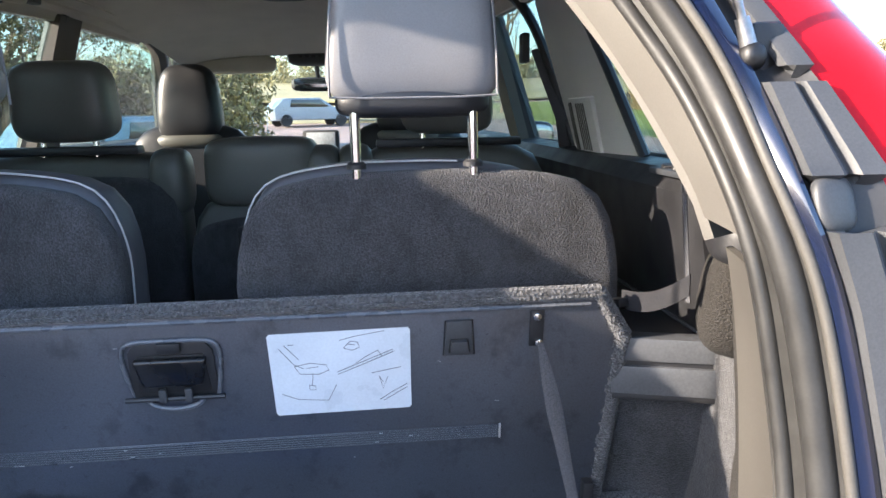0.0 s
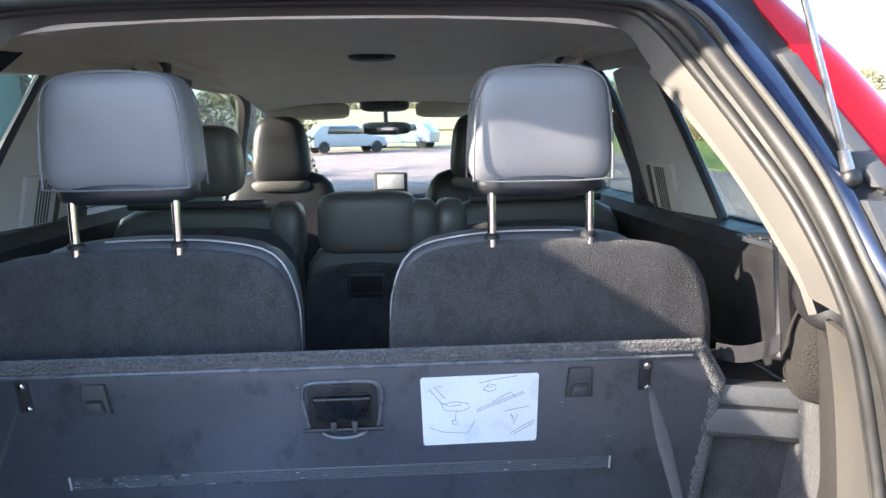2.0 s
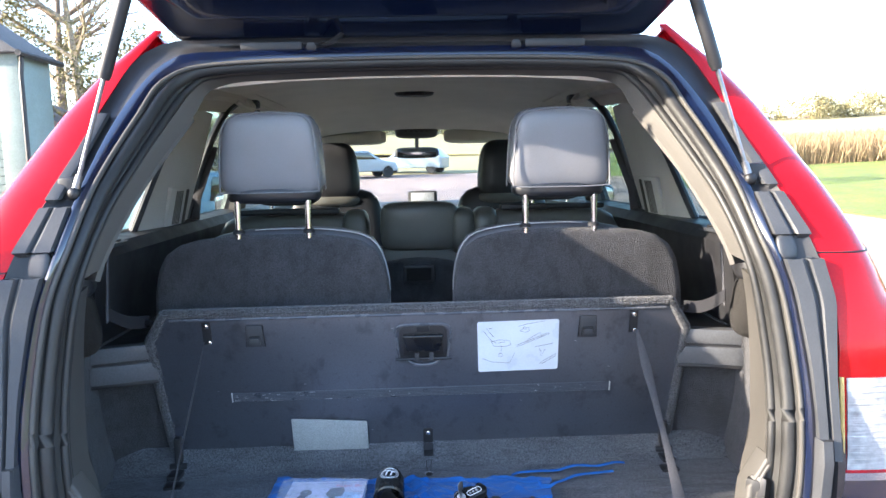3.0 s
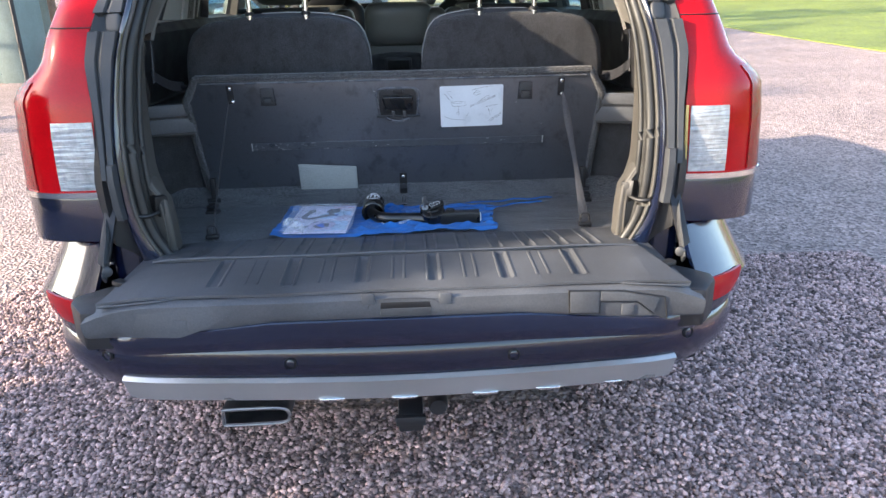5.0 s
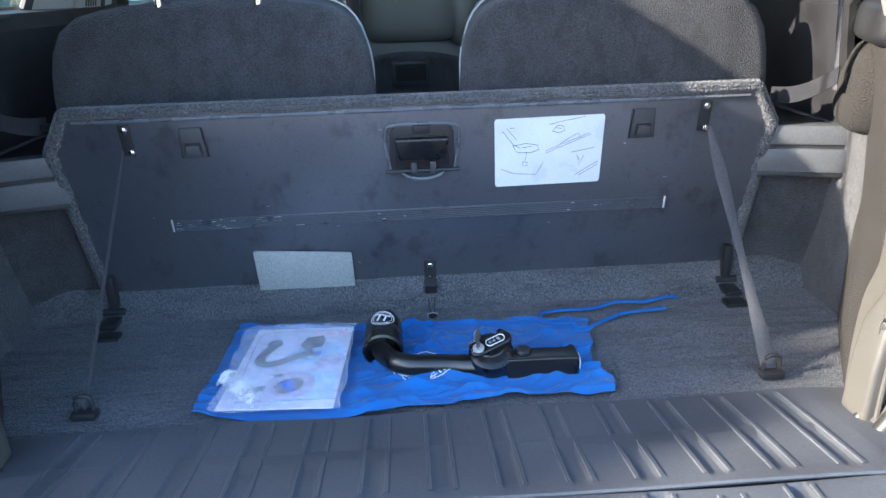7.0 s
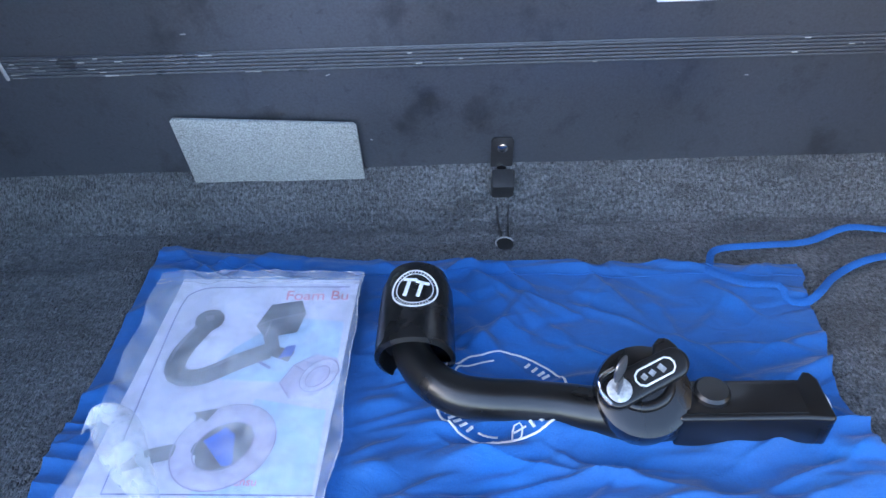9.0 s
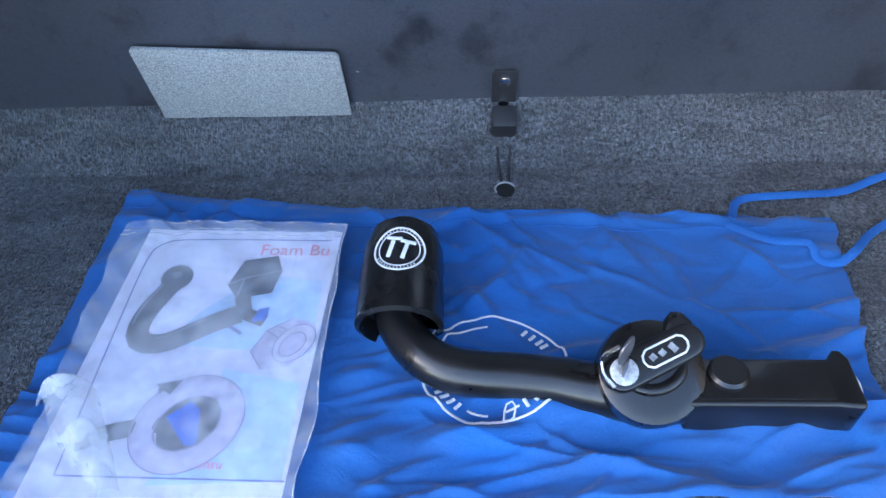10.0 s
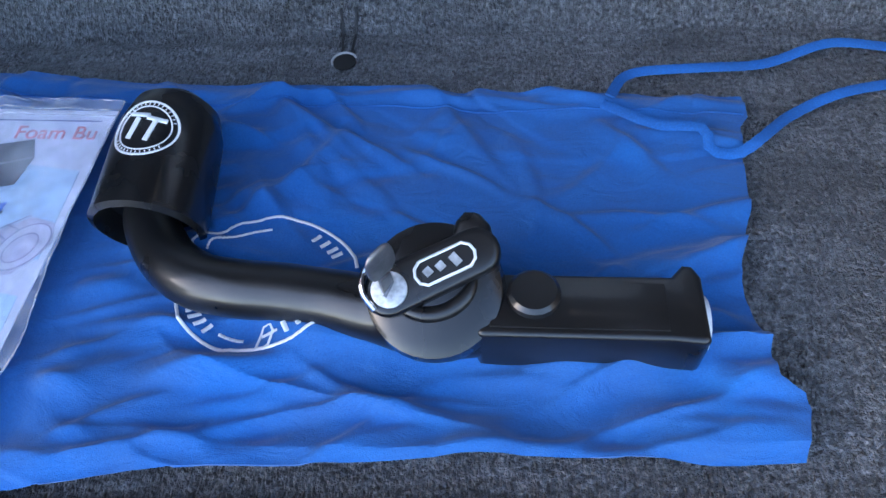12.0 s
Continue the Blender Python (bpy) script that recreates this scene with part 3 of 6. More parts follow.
bumper = part("rear_bumper", sheet(bumper_rows([(.47, -.035), (.505, -.010), (.535, 0), (.57, .003), (.592, -.001), (.600, -.007), (.600, -.016), (.575, -.03), (.50, -.04)]), -0.012), NAVY, car, "dark blue painted rear bumper")
part("skid_strip", sheet(bumper_rows([(.41, -.20), (.425, -.10), (.438, -.040), (.447, -.018), (.470, -.008), (.495, -.001), (.508, .005), (.517, -.003), (.518, -.014)], -.69, .69), -0.012), SILVER, bumper, "silver skid strip under the bumper")
for s in (-1, 1):
    lo, hi = (-2, -.715) if s < 0 else (.715, 2)
    part("bumper_corner", sheet(bumper_rows([(.606, -.004), (.64, .006), (.690, .022), (.700, .024), (.705, .021), (.76, -.012), (.805, -.036), (.838, -.052), (.846, -.070)], lo, hi), -0.012), NAVY, car)
    lo, hi = (-.86, -.735) if s < 0 else (.735, .86)
    part("reflector", sheet(bumper_rows([(.645, .012), (.675, .022), (.70, .026), (.718, .026)], lo, hi), -0.006), RED, bumper, "red corner reflector")
SENS = [(-.718, -.518, .572), (-.269, -.575, .560), (.269, -.575, .560), (.718, -.518, .572)]
for x, y, z in SENS:
    yaw = -x * 36 if abs(x) > .5 else -x * 12
    m = Matrix.Translation((x, y - .001, z)) @ pose(0, 0, 0, 90, 0, -yaw)
    se = part("parking_sensor", lathe([(.0155, -.008), (.0155, .004), (.0135, .0055), (.0125, .001), (.0125, .0005)], m, 18), BLACK, bumper)
    part("sensor_face", lathe([(.0105, -.002), (.0105, .003), (.008, .0045), (0, .005)], m, 18), NAVY, se)
# slots in the skid strip
for x in (-.18, 0.0, .20, .36, .52):
    part("skid_slot", pillow((x, -.562 + x * x * .12, .449), (.07, .02, .012), 3.0, None, 4), CHROME, bumper)
# exhaust and tow bar socket
ex_o = [(-.078, -.026), (-.07, -.036), (.055, -.036), (.078, -.012), (.078, .008), (.06, .03), (-.07, .034), (-.078, .026)]
loop = spline(ex_o + ex_o[:1], 40)
exh = part("exhaust_tip", sheet(np.array([[(-.372 + x * 1.06, y, .399 - z * .64) for y in (-.40, -.48, -.54, -.548)] for x, z in loop]), -.006), STEEL, car, "squared polished exhaust tip")
part("exhaust_rim", tube([(-.372 + x * 1.06, -.547, .399 - z * .64) for x, z in loop], .004, 8), STEEL, exh)
# Black plate stands for the shade in the depth of the pipe
part("exhaust_mouth", prism([(x * .98, y * .60) for x, y in ex_o], .01, Matrix.Translation((-.372, -.47, .403)) @ pose(0, 0, 0, -90, 0, 0), 0), mat("pipe_shade", (.01, .01, .01), .9), exh)
sock = part("tow_bar_socket", box((.012, -.44, .322), (.066, .10, .056), .008), BLACK, car, "black square tow bar socket under the bumper")
part("socket_plate", box((.012, -.495, .335), (.078, .02, .026), .004), BLACK, sock)
part("socket_plug", lathe([(.024, 0), (.026, .01), (.026, .05), (.022, .06)], Matrix.Translation((.085, -.43, .365)) @ pose(0, 0, 0, 90, 0, 0), 18), BLACK, car, "round black electric socket")
part("tow_cross_beam", box((0, -.20, .43), (1.1, .08, .08), .01), BLACK, car)

# sides, roof and underbody of the shell
for s in (-1, 1):
    g = []
    for y in np.linspace(.28, 4.05, 30):
        w = .945 if y < 3.4 else .945 - (y - 3.4) * .18
        row = [(s * (w - .05), y, .30), (s * w, y, .45), (s * (w + .0), y, .70), (s * (w - .012), y, .95), (s * (w - .022), y, 1.14), (s * (w - .05), y, 1.20), (s * (w - .125), y, 1.25), (s * (w - .14), y, 1.31)]
        g.append(row)
    part("body_side", sheet(np.array(g), .02 * s), NAVY, car)
    g = [[(s * .925, y, .84), (s * .935, y, 1.0), (s * .925, y, 1.14), (s * .895, y, 1.20), (s * .82, y, 1.25), (s * .80, y, 1.31)] for y in np.linspace(-.24, .29, 6)]
    part("rear_wing", sheet(np.array(g), .02 * s), NAVY, car)
    part("door_mirror", pillow((s * 1.0, 2.35, 1.30), (.20, .10, .14), 3.5, None, 5), NAVY, car, "dark blue door mirror")
    part("door_mirror_glass", pillow((s * 1.0, 2.298, 1.30), (.165, .01, .11), 4, None, 3), CHROME, car)
ROOFY = [(.04, 1.765, .60), (.35, 1.82, .62), (1.0, 1.86, .64), (1.6, 1.87, .645), (2.2, 1.82, .63), (2.5, 1.76, .60)]
g = []
for y in np.linspace(.04, 2.5, 24):
    z, w = [float(np.interp(y, [a[0] for a in ROOFY], [a[k] for a in ROOFY])) for k in (1, 2)]
    g.append([(w * u, y, z - .05 * abs(u) ** 3 - .01 * u * u) for u in np.linspace(-1, 1, 15)])
part("roof", sheet(np.array(g), .012), NAVY, car)
g = []
for y in np.linspace(.03, 2.58, 26):
    z, w = [float(np.interp(y, [a[0] for a in ROOFY], [a[k] for a in ROOFY])) for k in (1, 2)]
    z = z - .055
    g.append([(w * .97 * u, y, min(z, 1.683 + max(0, y) * .30) - .035 * abs(u) ** 4 - .012 * u * u) for u in np.linspace(-1, 1, 15)])
part("headliner", sheet(np.array(g), -.01), LINER, car, "grey-beige cloth roof lining")
part("underbody", box((0, 1.8, .42), (1.7, 4.2, .1), .02), BLACK, car)
g = [[(x, y, z) for x in np.linspace(-.85, .85, 9)] for y, z in ((3.15, 1.22), (3.5, 1.17), (4.0, 1.08), (4.15, .9), (4.18, .4))]
part("bonnet", sheet(np.array(g), .02), NAVY, car)

# ---- car: upper and lower tailgate ----
HINGE = Vector((0, .0, 1.765))
GA = radians(35)
GM = Matrix.Translation(HINGE) @ Matrix(((1, 0, 0, 0), (0, -math.cos(GA), math.sin(GA), 0), (0, math.sin(GA), math.cos(GA), 0), (0, 0, 0, 1)))
# local frame of the raised gate: x across, y away from the hinge, -z its underside
gate_up = part("upper_tailgate", prism([(-.50, -.01), (.50, -.01), (.56, .12), (.66, .62), (.69, .96), (.62, 1.03), (-.62, 1.03), (-.69, .96), (-.66, .62), (-.56, .12)], .05, GM, .014, 3), NAVY, car, "raised dark blue upper tailgate")
part("tailgate_inner_trim", prism([(-.44, .07), (.44, .07), (.50, .14), (.58, .62), (.60, .92), (-.60, .92), (-.58, .62), (-.50, .14)], .03, GM @ Matrix.Translation((0, 0, -.022)), .012, 3), NAVY, gate_up)
part("tailgate_glass", prism([(-.46, .15), (.46, .15), (.53, .55), (-.53, .55)], .008, GM @ Matrix.Translation((0, 0, -.030)), .003), mat("dark_glass", (.01, .012, .016), .05, coat=1.0), gate_up)
for x in (-.30, .30):
    part("hinge", box((x, .0, 1.745), (.13, .05, .018), .005), BLACK, car, "black tailgate hinge")
    part("hinge_bolt", lathe([(.011, 0), (.011, .008), (.006, .01)], Matrix.Translation((x * .72, -.02, 1.742)) @ pose(0, 0, 0, 100), 10), DARKSTEEL, car)
part("washer_hose", tube(spline([(-.2, .0, 1.75), (-.17, -.03, 1.752), (-.15, .0, 1.775)], 8), .006, 6), BLACK, car)
for s in (-1, 1):
    ball, knee, head = (s * .588, -.322, 1.4535), (s * .528, -.315, 1.645), (s * .444, -.305, 1.91)
    st = part("gas_strut", tube([Vector(knee) * 1.0, Vector(knee).lerp(Vector(head), .04), head], [.009, .0115, .0115], 14), BLACK, car, "gas strut with a thin polished rod")
    part("rod", tube([ball, knee], .0038, 10), STEEL, st)
    part("ball_joint", pillow(ball, (.022, .024, .024), 2.2, None, 5), DARKSTEEL, st)
    part("rod_end", tube([Vector(ball), Vector(ball).lerp(Vector(knee), .16)], [.0075, .006], 10), STEEL, st)
    part("bracket", box((s * .604, -.305, 1.452), (.030, .03, .06), .008), BLACK, st)
    part("rubber_buffer", pillow((s * .619, -.396, 1.340), (.036, .014, .044), 3.2, pose(0, 0, 0, -18, 0, s * 12), 5), GREYPL, car)
    # latch in the pillar foot
    part("latch_recess", box((s * .580, -.405, .915), (.05, .03, .055), .012, pose(0, 0, 0, 0, 0, s * 40)), SLOT, car)
    la = part("latch_striker", join(box((s * .576, -.418, .925), (.022, .03, .042), .007, pose(0, 0, 0, 0, 10, s * 40)), tube(spline([(s * .575, -.43, .905), (s * .588, -.455, .903), (s * .606, -.466, .905), (s * .622, -.462, .907)], 10), .005, 8)), DARKSTEEL, car, "steel tailgate striker")
    part("sill_corner", box((s * .655, -.405, .785), (.10, .06, .13), .03, None, 4), NAVY, car)
    # support arm of the lower gate
    arm = part("gate_arm", tube([(s * .685, -.44, .93), (s * .668, -.52, .86), (s * .655, -.60, .80)], .013, 8, .25, (1, 0, 0)), GREYPL, car, "folding steel arm of the lower tailgate")
    part("gate_arm_cover", prism([(0, 0), (.03, -.01), (.045, -.12), (.02, -.135)], .008, Matrix.Translation((s * .652, -.47, .935)) @ Matrix(((s, 0, 0, 0), (0, .5, 1, 0), (0, 1, -.5, 0), (0, 0, 0, 1))), .003), BLACK, car)
    part("arm_pivot", lathe([(.011, 0), (.011, .008), (.008, .010)], Matrix.Translation((s * .652, -.585, .815)) @ pose(0, 0, 0, 90, 0, -s * 30), 14), GREYPL, arm)

# lower tailgate lying open
GZ = .805
skin = []
for u in np.linspace(-1, 1, 41):
    w, x = abs(u), u * .70
    yr = -.735 + .075 * max(0, (w - .86) / .14) ** 1.4
    zt = .750 - .020 * min(1, max(0, (w - .40) / .35))
    skin.append([(x * .95, yr + .045, zt), (x * .965, yr + .010, zt), (x * .965, yr + .001, zt - .010), (x * .965, yr, .712), (x * .962, yr + .006, .690), (x * .95, -.67, .672), (x * .93, -.54, .665), (x * .90, -.41, .655)])
gate_lo = part("lower_tailgate", sheet(np.array(skin), .012), NAVY, car, "lower tailgate folded down level with the boot floor")
for s in (-1, 1):
    part("gate_end_cap", prism([(.595, -.42), (.61, -.55), (.665, -.60), (.705, -.64), (.70, -.675), (.655, -.735), (.60, -.735)], .085, Matrix.Translation((0, 0, .695)) @ Matrix.Diagonal((s, 1, 1, 1)), .012, 2), BLACK, gate_lo)
    part("gate_slot", box((s * .605, -.625, .800), (.05, .022, .012), .004, pose(0, 0, 0, 0, 0, s * 35)), SLOT, gate_lo)
# padded inner face: flat bed, lip and hollow rear face
bed = []
for u in np.linspace(-1, 1, 41):
    w = abs(u)
    dip = .010 * max(0, (w - .80) / .2) ** 2
    x = u * .645
    lowz = .057 + .022 * min(1, max(0, (w - .40) / .35))
    row = [(x * .955, -.40, GZ - .012), (x * .955, -.42, GZ - dip), (x * .96, -.60, GZ - dip), (x * .985, -.695, GZ - .004 - dip * 2), (x, -.735, GZ - .004 - dip * 3), (x * 1.01, -.748, GZ - .014 - dip * 3),
           (x * 1.01, -.748, GZ - .034 - dip * 2), (x * 1.005, -.747, GZ - lowz + .006), (x * 1.0, -.742, GZ - lowz), (x * .985, -.72, GZ - lowz - .002)]
    bed.append(row)
part("gate_lining", sheet(np.array(bed), -.012), MATRUB, gate_lo, "black moulded plastic lining of the tailgate")
RF = Matrix.Translation((0, -.7455, 0)) @ pose(0, 0, 0, 90)      # local x, y on the rear face, z towards the rear
part("handle_recess", prism([(.355, .797), (.47, .793), (.56, .776), (.573, .771), (.566, .722), (.541, .734), (.503, .764), (.426, .768), (.426, .741), (.358, .743)], .003, RF, .001), MATDK, gate_lo)
part("recess_gap", tube([RF @ Vector((x, z, .0032)) for x, z in ((.356, .796), (.472, .792), (.562, .774), (.570, .724))], .0018, 5), SLOT, gate_lo)
part("recess_gap", tube([RF @ Vector((x, z, .0032)) for x, z in ((.357, .796), (.359, .743), (.424, .741), (.425, .768), (.503, .765), (.541, .734))], .0016, 5), SLOT, gate_lo)
part("release_plate", prism([(.3585, .794), (.421, .792), (.4225, .7435), (.3605, .7455)], .0055, RF, .002), MATRUB, gate_lo, "square release plate")
part("gate_handle", prism([(.425, .792), (.472, .789), (.550, .772), (.540, .739), (.502, .768), (.425, .771)], .006, RF, .002), MATRUB, gate_lo, "flat pull handle")
part("grip_frame", prism([(-.046, .791), (.076, .789), (.088, .752), (-.056, .752)], .0016, RF, .0008), MATRUB, gate_lo)
part("grip_arch", tube(spline([RF @ Vector(p) for p in ((-.064, .772, .002), (-.052, .789, .002), (.0, .793, .002), (.066, .790, .002), (.090, .777, .002))], 24), .0014, 6), MATDK, gate_lo)
part("grip_slot", prism([(-.036, .785), (.066, .784), (.068, .771), (-.038, .771)], .0026, RF, .0005), SLOT, gate_lo)
part("grip_bar", prism([(-.037, .770), (.067, .770), (.069, .754), (-.039, .754)], .0036, RF, .0012), GREYPL, gate_lo)
for x, z in ((.098, .790), (-.062, .794), (.484, .748), (-.45, .750)):
    part("screw_cap", box((x, -.7475, z), (.027, .005, .025), .004), MATRUB, gate_lo)
part("side_facet", prism([(-.535, .779), (-.372, .793), (-.34, .775), (-.40, .74), (-.455, .722), (-.555, .727)], .003, RF, .0015), MATRUB, gate_lo)
part("lip_bead", tube(spline([(-.615, -.742, .795), (-.49, -.738, .8025), (-.39, -.716, .804), (0, -.720, .804), (.39, -.716, .804), (.49, -.738, .8025), (.615, -.742, .795)], 60), .0022, 6), MATRUB, gate_lo)

# ribbed load mat in two leaves
mat_thing = thing("load_mat", (0, -.55, .80), "dark grey ribbed rubber load mat with a hinged seam", "mat")


def bump01(d, half, soft):
    """1 within half of the middle, falling to 0 over soft."""
    return min(1.0, max(0.0, (half + soft - abs(d)) / soft))


def leaf_z(x, t, lv):
    z0, z1 = ((.790, .820), (.816, .809))[lv]
    e = abs(x) / (.58 if lv == 0 else .60)
    z = z0 + (z1 - z0) * t + .0020 * math.sin(15 * x + 2 * t) * (1 - t * .5) + .0012 * noise.noise((x * 9, t * 3, 7 + lv)) - .006 * max(0, e - .9) * 10 * (.5 + .5 * t)
    if lv == 1:
        d = (x / .157 - .5 - round(x / .157 - .5)) * .157
        z -= .0042 * bump01(d, .0085, .0035) * bump01(t - .40, .36, .03) * (abs(x) < .44)
    else:
        d = (x / .0785 - round(x / .0785)) * .0785
        z -= .0024 * bump01(d, .0075, .004) * bump01(t - .48, .42, .04) * (abs(x) < .51)
    return z


def leaf(y0, y1, lv, w0, w1, name):
    us, ys = np.linspace(-1, 1, 641), np.linspace(0, 1, 33)
    g = np.array([[(u * (w0 + (w1 - w0) * t), y0 + (y1 - y0) * t, leaf_z(u * (w0 + (w1 - w0) * t), t, lv)) for t in ys] for u in us])
    return part(name, sheet(g, -.006), MATRUB, mat_thing)


flap = leaf(-.32, -.538, 0, .592, .567, "mat_leaf")
rear = leaf(-.542, -.735, 1, .570, .620, "mat_leaf")
part("mat_hinge_lip", tube([(x, -.541, leaf_z(x, 1, 0) + .0012) for x in np.linspace(-.565, .565, 110)], .0030, 6), MATRUB, mat_thing)


def rib(x, lv, t0, t1, wide, owner):
    """A low moulded ridge lying on a leaf of the mat."""
    y0, y1 = ((-.32, -.538), (-.542, -.735))[lv]
    g = np.array([[(x + d, y0 + (y1 - y0) * t, leaf_z(x + d, t, lv) + h) for t in np.linspace(t0, t1, 12)] for d, h in ((-wide, -.0004), (-wide * .6, .0016), (wide * .6, .0016), (wide, -.0004))])
    part("rib", sheet(g, -.001), MATRUB, owner)


for k in range(-6, 7):
    x = k * .0785
    for d in (-.0145, .0145):
        rib(x + d, 0, .05, .92, .0036, flap)
    if k % 2 == 0 and abs(k) < 6:
        for d in (-.013, .013):
            rib(x + d, 1, .06, .74, .0032, rear)
for k in range(-3, 3):
    for d in (-.0155, .0155):
        rib((k + .5) * .157 + d, 1, .03, .78, .0030, rear)

# ---- car: boot interior ----
carp = part("boot_floor", sheet(np.array([[(x, y, .78 + (0 if y < .03 else (.055 * min(1, (y - .03) / .045)) ** 1.0) + .0022 * noise.noise((x * 4, y * 30, 1)) + .0012 * noise.noise((x * 22, y * 50, 4)) + .003 * math.exp(-((y - .022 - .004 * math.sin(x * 9)) / .006) ** 2) + .0022 * math.exp(-((y + .045 + .02 * math.sin(x * 5)) / .008) ** 2) * (x < -.05)) for y in np.r_[np.linspace(-.40, .0, 60), np.linspace(.005, .08, 24)]] for x in np.linspace(-.755, .755, 96)]), .01), FLOORC, car, "charcoal carpet boot floor")
for wy, wz, wr in ((.062, .812, .0045), (.055, .803, .0032), (.047, .796, .0026)):
    part("carpet_welt", tube([(x, wy, wz + .0012 * noise.noise((x * 30, wy * 90, 1))) for x in np.linspace(-.6, .6, 90)], wr, 6), FLOORC, carp)
part("floor_hole", lathe([(.0085, 0), (.0085, .0016), (.006, .002)], Matrix.Translation((.010, 0, .781)), 14), mat("hole_dark", (.008, .008, .008), .9), carp)
for d in (-.006, .006):
    part("floor_slit", tube([(.0105 + d, .044, .797), (.0105 + d * .8, .030, .7835), (.0105 + d * .55, .009, .7825)], .0012, 5), SLOT, carp)
part("hole_rim", tube([(.010 + .0092 * math.cos(a), .0092 * math.sin(a), .783) for a in np.linspace(0.4, 3.6, 16)], .0009, 5), PIPING, carp)
for s in (-1, 1):
    part("side_carpet", sheet(np.array([[(s * (.735 + .012 * math.sin((z - .78) * 9)), y, z) for z in np.linspace(.77, 1.10, 8)] for y in np.linspace(-.36, .75, 20)]), .012 * s), CARPET, car, "charcoal carpeted boot side")
    part("bin_front", sheet(np.array([[(s * x, .094 - .203 * (z - .8145) - .33 * max(0, x - .625), z) for z in np.linspace(.77, 1.025, 8)] for x in np.linspace(.583, .765, 8)]), .012 * s), CARPET, car, "charcoal carpeted face of the side bin")
    RZ = Matrix.Translation((s * .682, .018, 0)) @ pose(0, 0, 0, 0, 0, s * -18)
    led = part("side_ledge", box((0, 0, 1.084), (.165, .035, .034), .004, RZ), MATRUB, car, "grey plastic rail over the side bin")
    part("lower_rail", box((0, 0, 1.039), (.165, .035, .042), .004, RZ), MATRUB, led)
    part("rail_gap", box((0, .004, 1.0635), (.16, .032, .010), 0, RZ), BLACK, led)
    part("lower_lip", box((0, .004, 1.0135), (.16, .034, .009), .002, RZ), BLACK, led)
    part("bin_top", box((s * .668, .22, 1.085), (.15, .38, .02), .004), BLACK, led)
    # carpeted foot where the belt leaves the side wall, black cap above it
    part("pillar_foot", pillow((s * .752, -.030, 1.168), (.105, .17, .150), 3.2, pose(0, 0, 0, 0, s * 8, s * -24), 8), PILCARP, car, "brownish carpeted foot of the rear pillar")
    part("pillar_cap", pillow((s * .725, -.110, 1.272), (.120, .26, .066), 4, pose(0, 0, 0, 0, s * 6, s * -24), 8), BLACK, car, "black plastic cap over the carpeted pillar foot")
    part("upper_side_trim", sheet(np.array([[(s * x, y, z) for x, z in ((.745, 1.08), (.735, 1.16), (.722, 1.24), (.716, 1.295), (.73, 1.312), (.80, 1.318))] for y in np.linspace(.0, 2.9, 20)]), .012 * s), BLACK, car, "black plastic upper side trim")
    lou = part("louvre_panel", box((s * .745, .0, 1.320), (.085, .36, .010), .004), DASH, car, "slotted ventilation panel below the window")
    for k in range(9):
        part("slat", box((s * .745, -.15 + k * .036, 1.327), (.075, .012, .008), .002, pose(0, 0, 0, 18), 1), BLACK, lou)
    # bin and belt beside the third row
    part("belt_end", sheet(np.array([[(s * (.668 - .048 * t), -.06 + .11 * t, 1.180 - .045 * t + .028 * u - .012 * math.sin(math.pi * t)) for u in (0, .5, 1)] for t in np.linspace(0, 1, 8)]), .002), BELT, car, "black seat belt end, darkened as in shade")
    part("belt_tongue", box((s * .612, .055, 1.143), (.03, .045, .012), .004, pose(0, 0, 0, -15, 0, s * 25)), BLACK, car)
    part("seat_belt", tube([(s * .668, -.055, 1.17), (s * .662, -.04, 1.33), (s * .645, .0, 1.50)], .006, 8, .4, (1, 0, 0)), WEB, car, "black seat belt hanging by the pillar")
    part("belt_guide", box((s * .675, .98, 1.575), (.02, .05, .075), .006), BLACK, car, "black seat belt guide")
    # C pillar with air vent, its trim lightened to stand for window light
    cp = part("c_pillar_trim", sheet(np.array([[(s * (.752 - .085 * t + .02 * (2 * u - 1) ** 2), y0 + (y1 - y0) * u, 1.315 + .36 * t) for u in np.linspace(0, 1, 7)] for t, y0, y1 in [(t, .375 + .235 * t, .82 + .09 * t) for t in np.linspace(0, 1, 10)]]), .02 * s), CPIL, car, "pillar trim with an air vent, colour lightened as if lit")
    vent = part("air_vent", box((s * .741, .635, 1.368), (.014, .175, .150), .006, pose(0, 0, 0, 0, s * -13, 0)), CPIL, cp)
    for k in range(5):
        part("vent_slat", box((s * .7335, .600 + k * .0135, 1.378), (.007, .006, .104), .001, pose(0, 0, 0, 0, s * -13, 0), 1), STONE, vent)
    part("vent_lens", box((s * .7335, .697, 1.378), (.009, .022, .110), .002, pose(0, 0, 0, 0, s * -13, 0), 1), STONE, vent)
    part("vent_tab", box((s * .741, .635, 1.309), (.012, .055, .012), .002), BLACK, cp)
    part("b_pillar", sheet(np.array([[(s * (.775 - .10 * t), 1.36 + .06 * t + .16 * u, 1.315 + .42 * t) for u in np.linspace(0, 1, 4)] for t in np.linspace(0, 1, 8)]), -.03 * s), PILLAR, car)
    part("door_frame", tube(spline([(s * .775, .84, 1.33), (s * .725, .90, 1.52), (s * .68, .97, 1.66), (s * .65, 1.12, 1.735), (s * .64, 1.36, 1.76)], 20), .013, 8), BLACK, car)
    part("door_frame", tube([(s * .79, 1.40, 1.31), (s * .67, 1.47, 1.745)], .03, 8), BLACK, car)
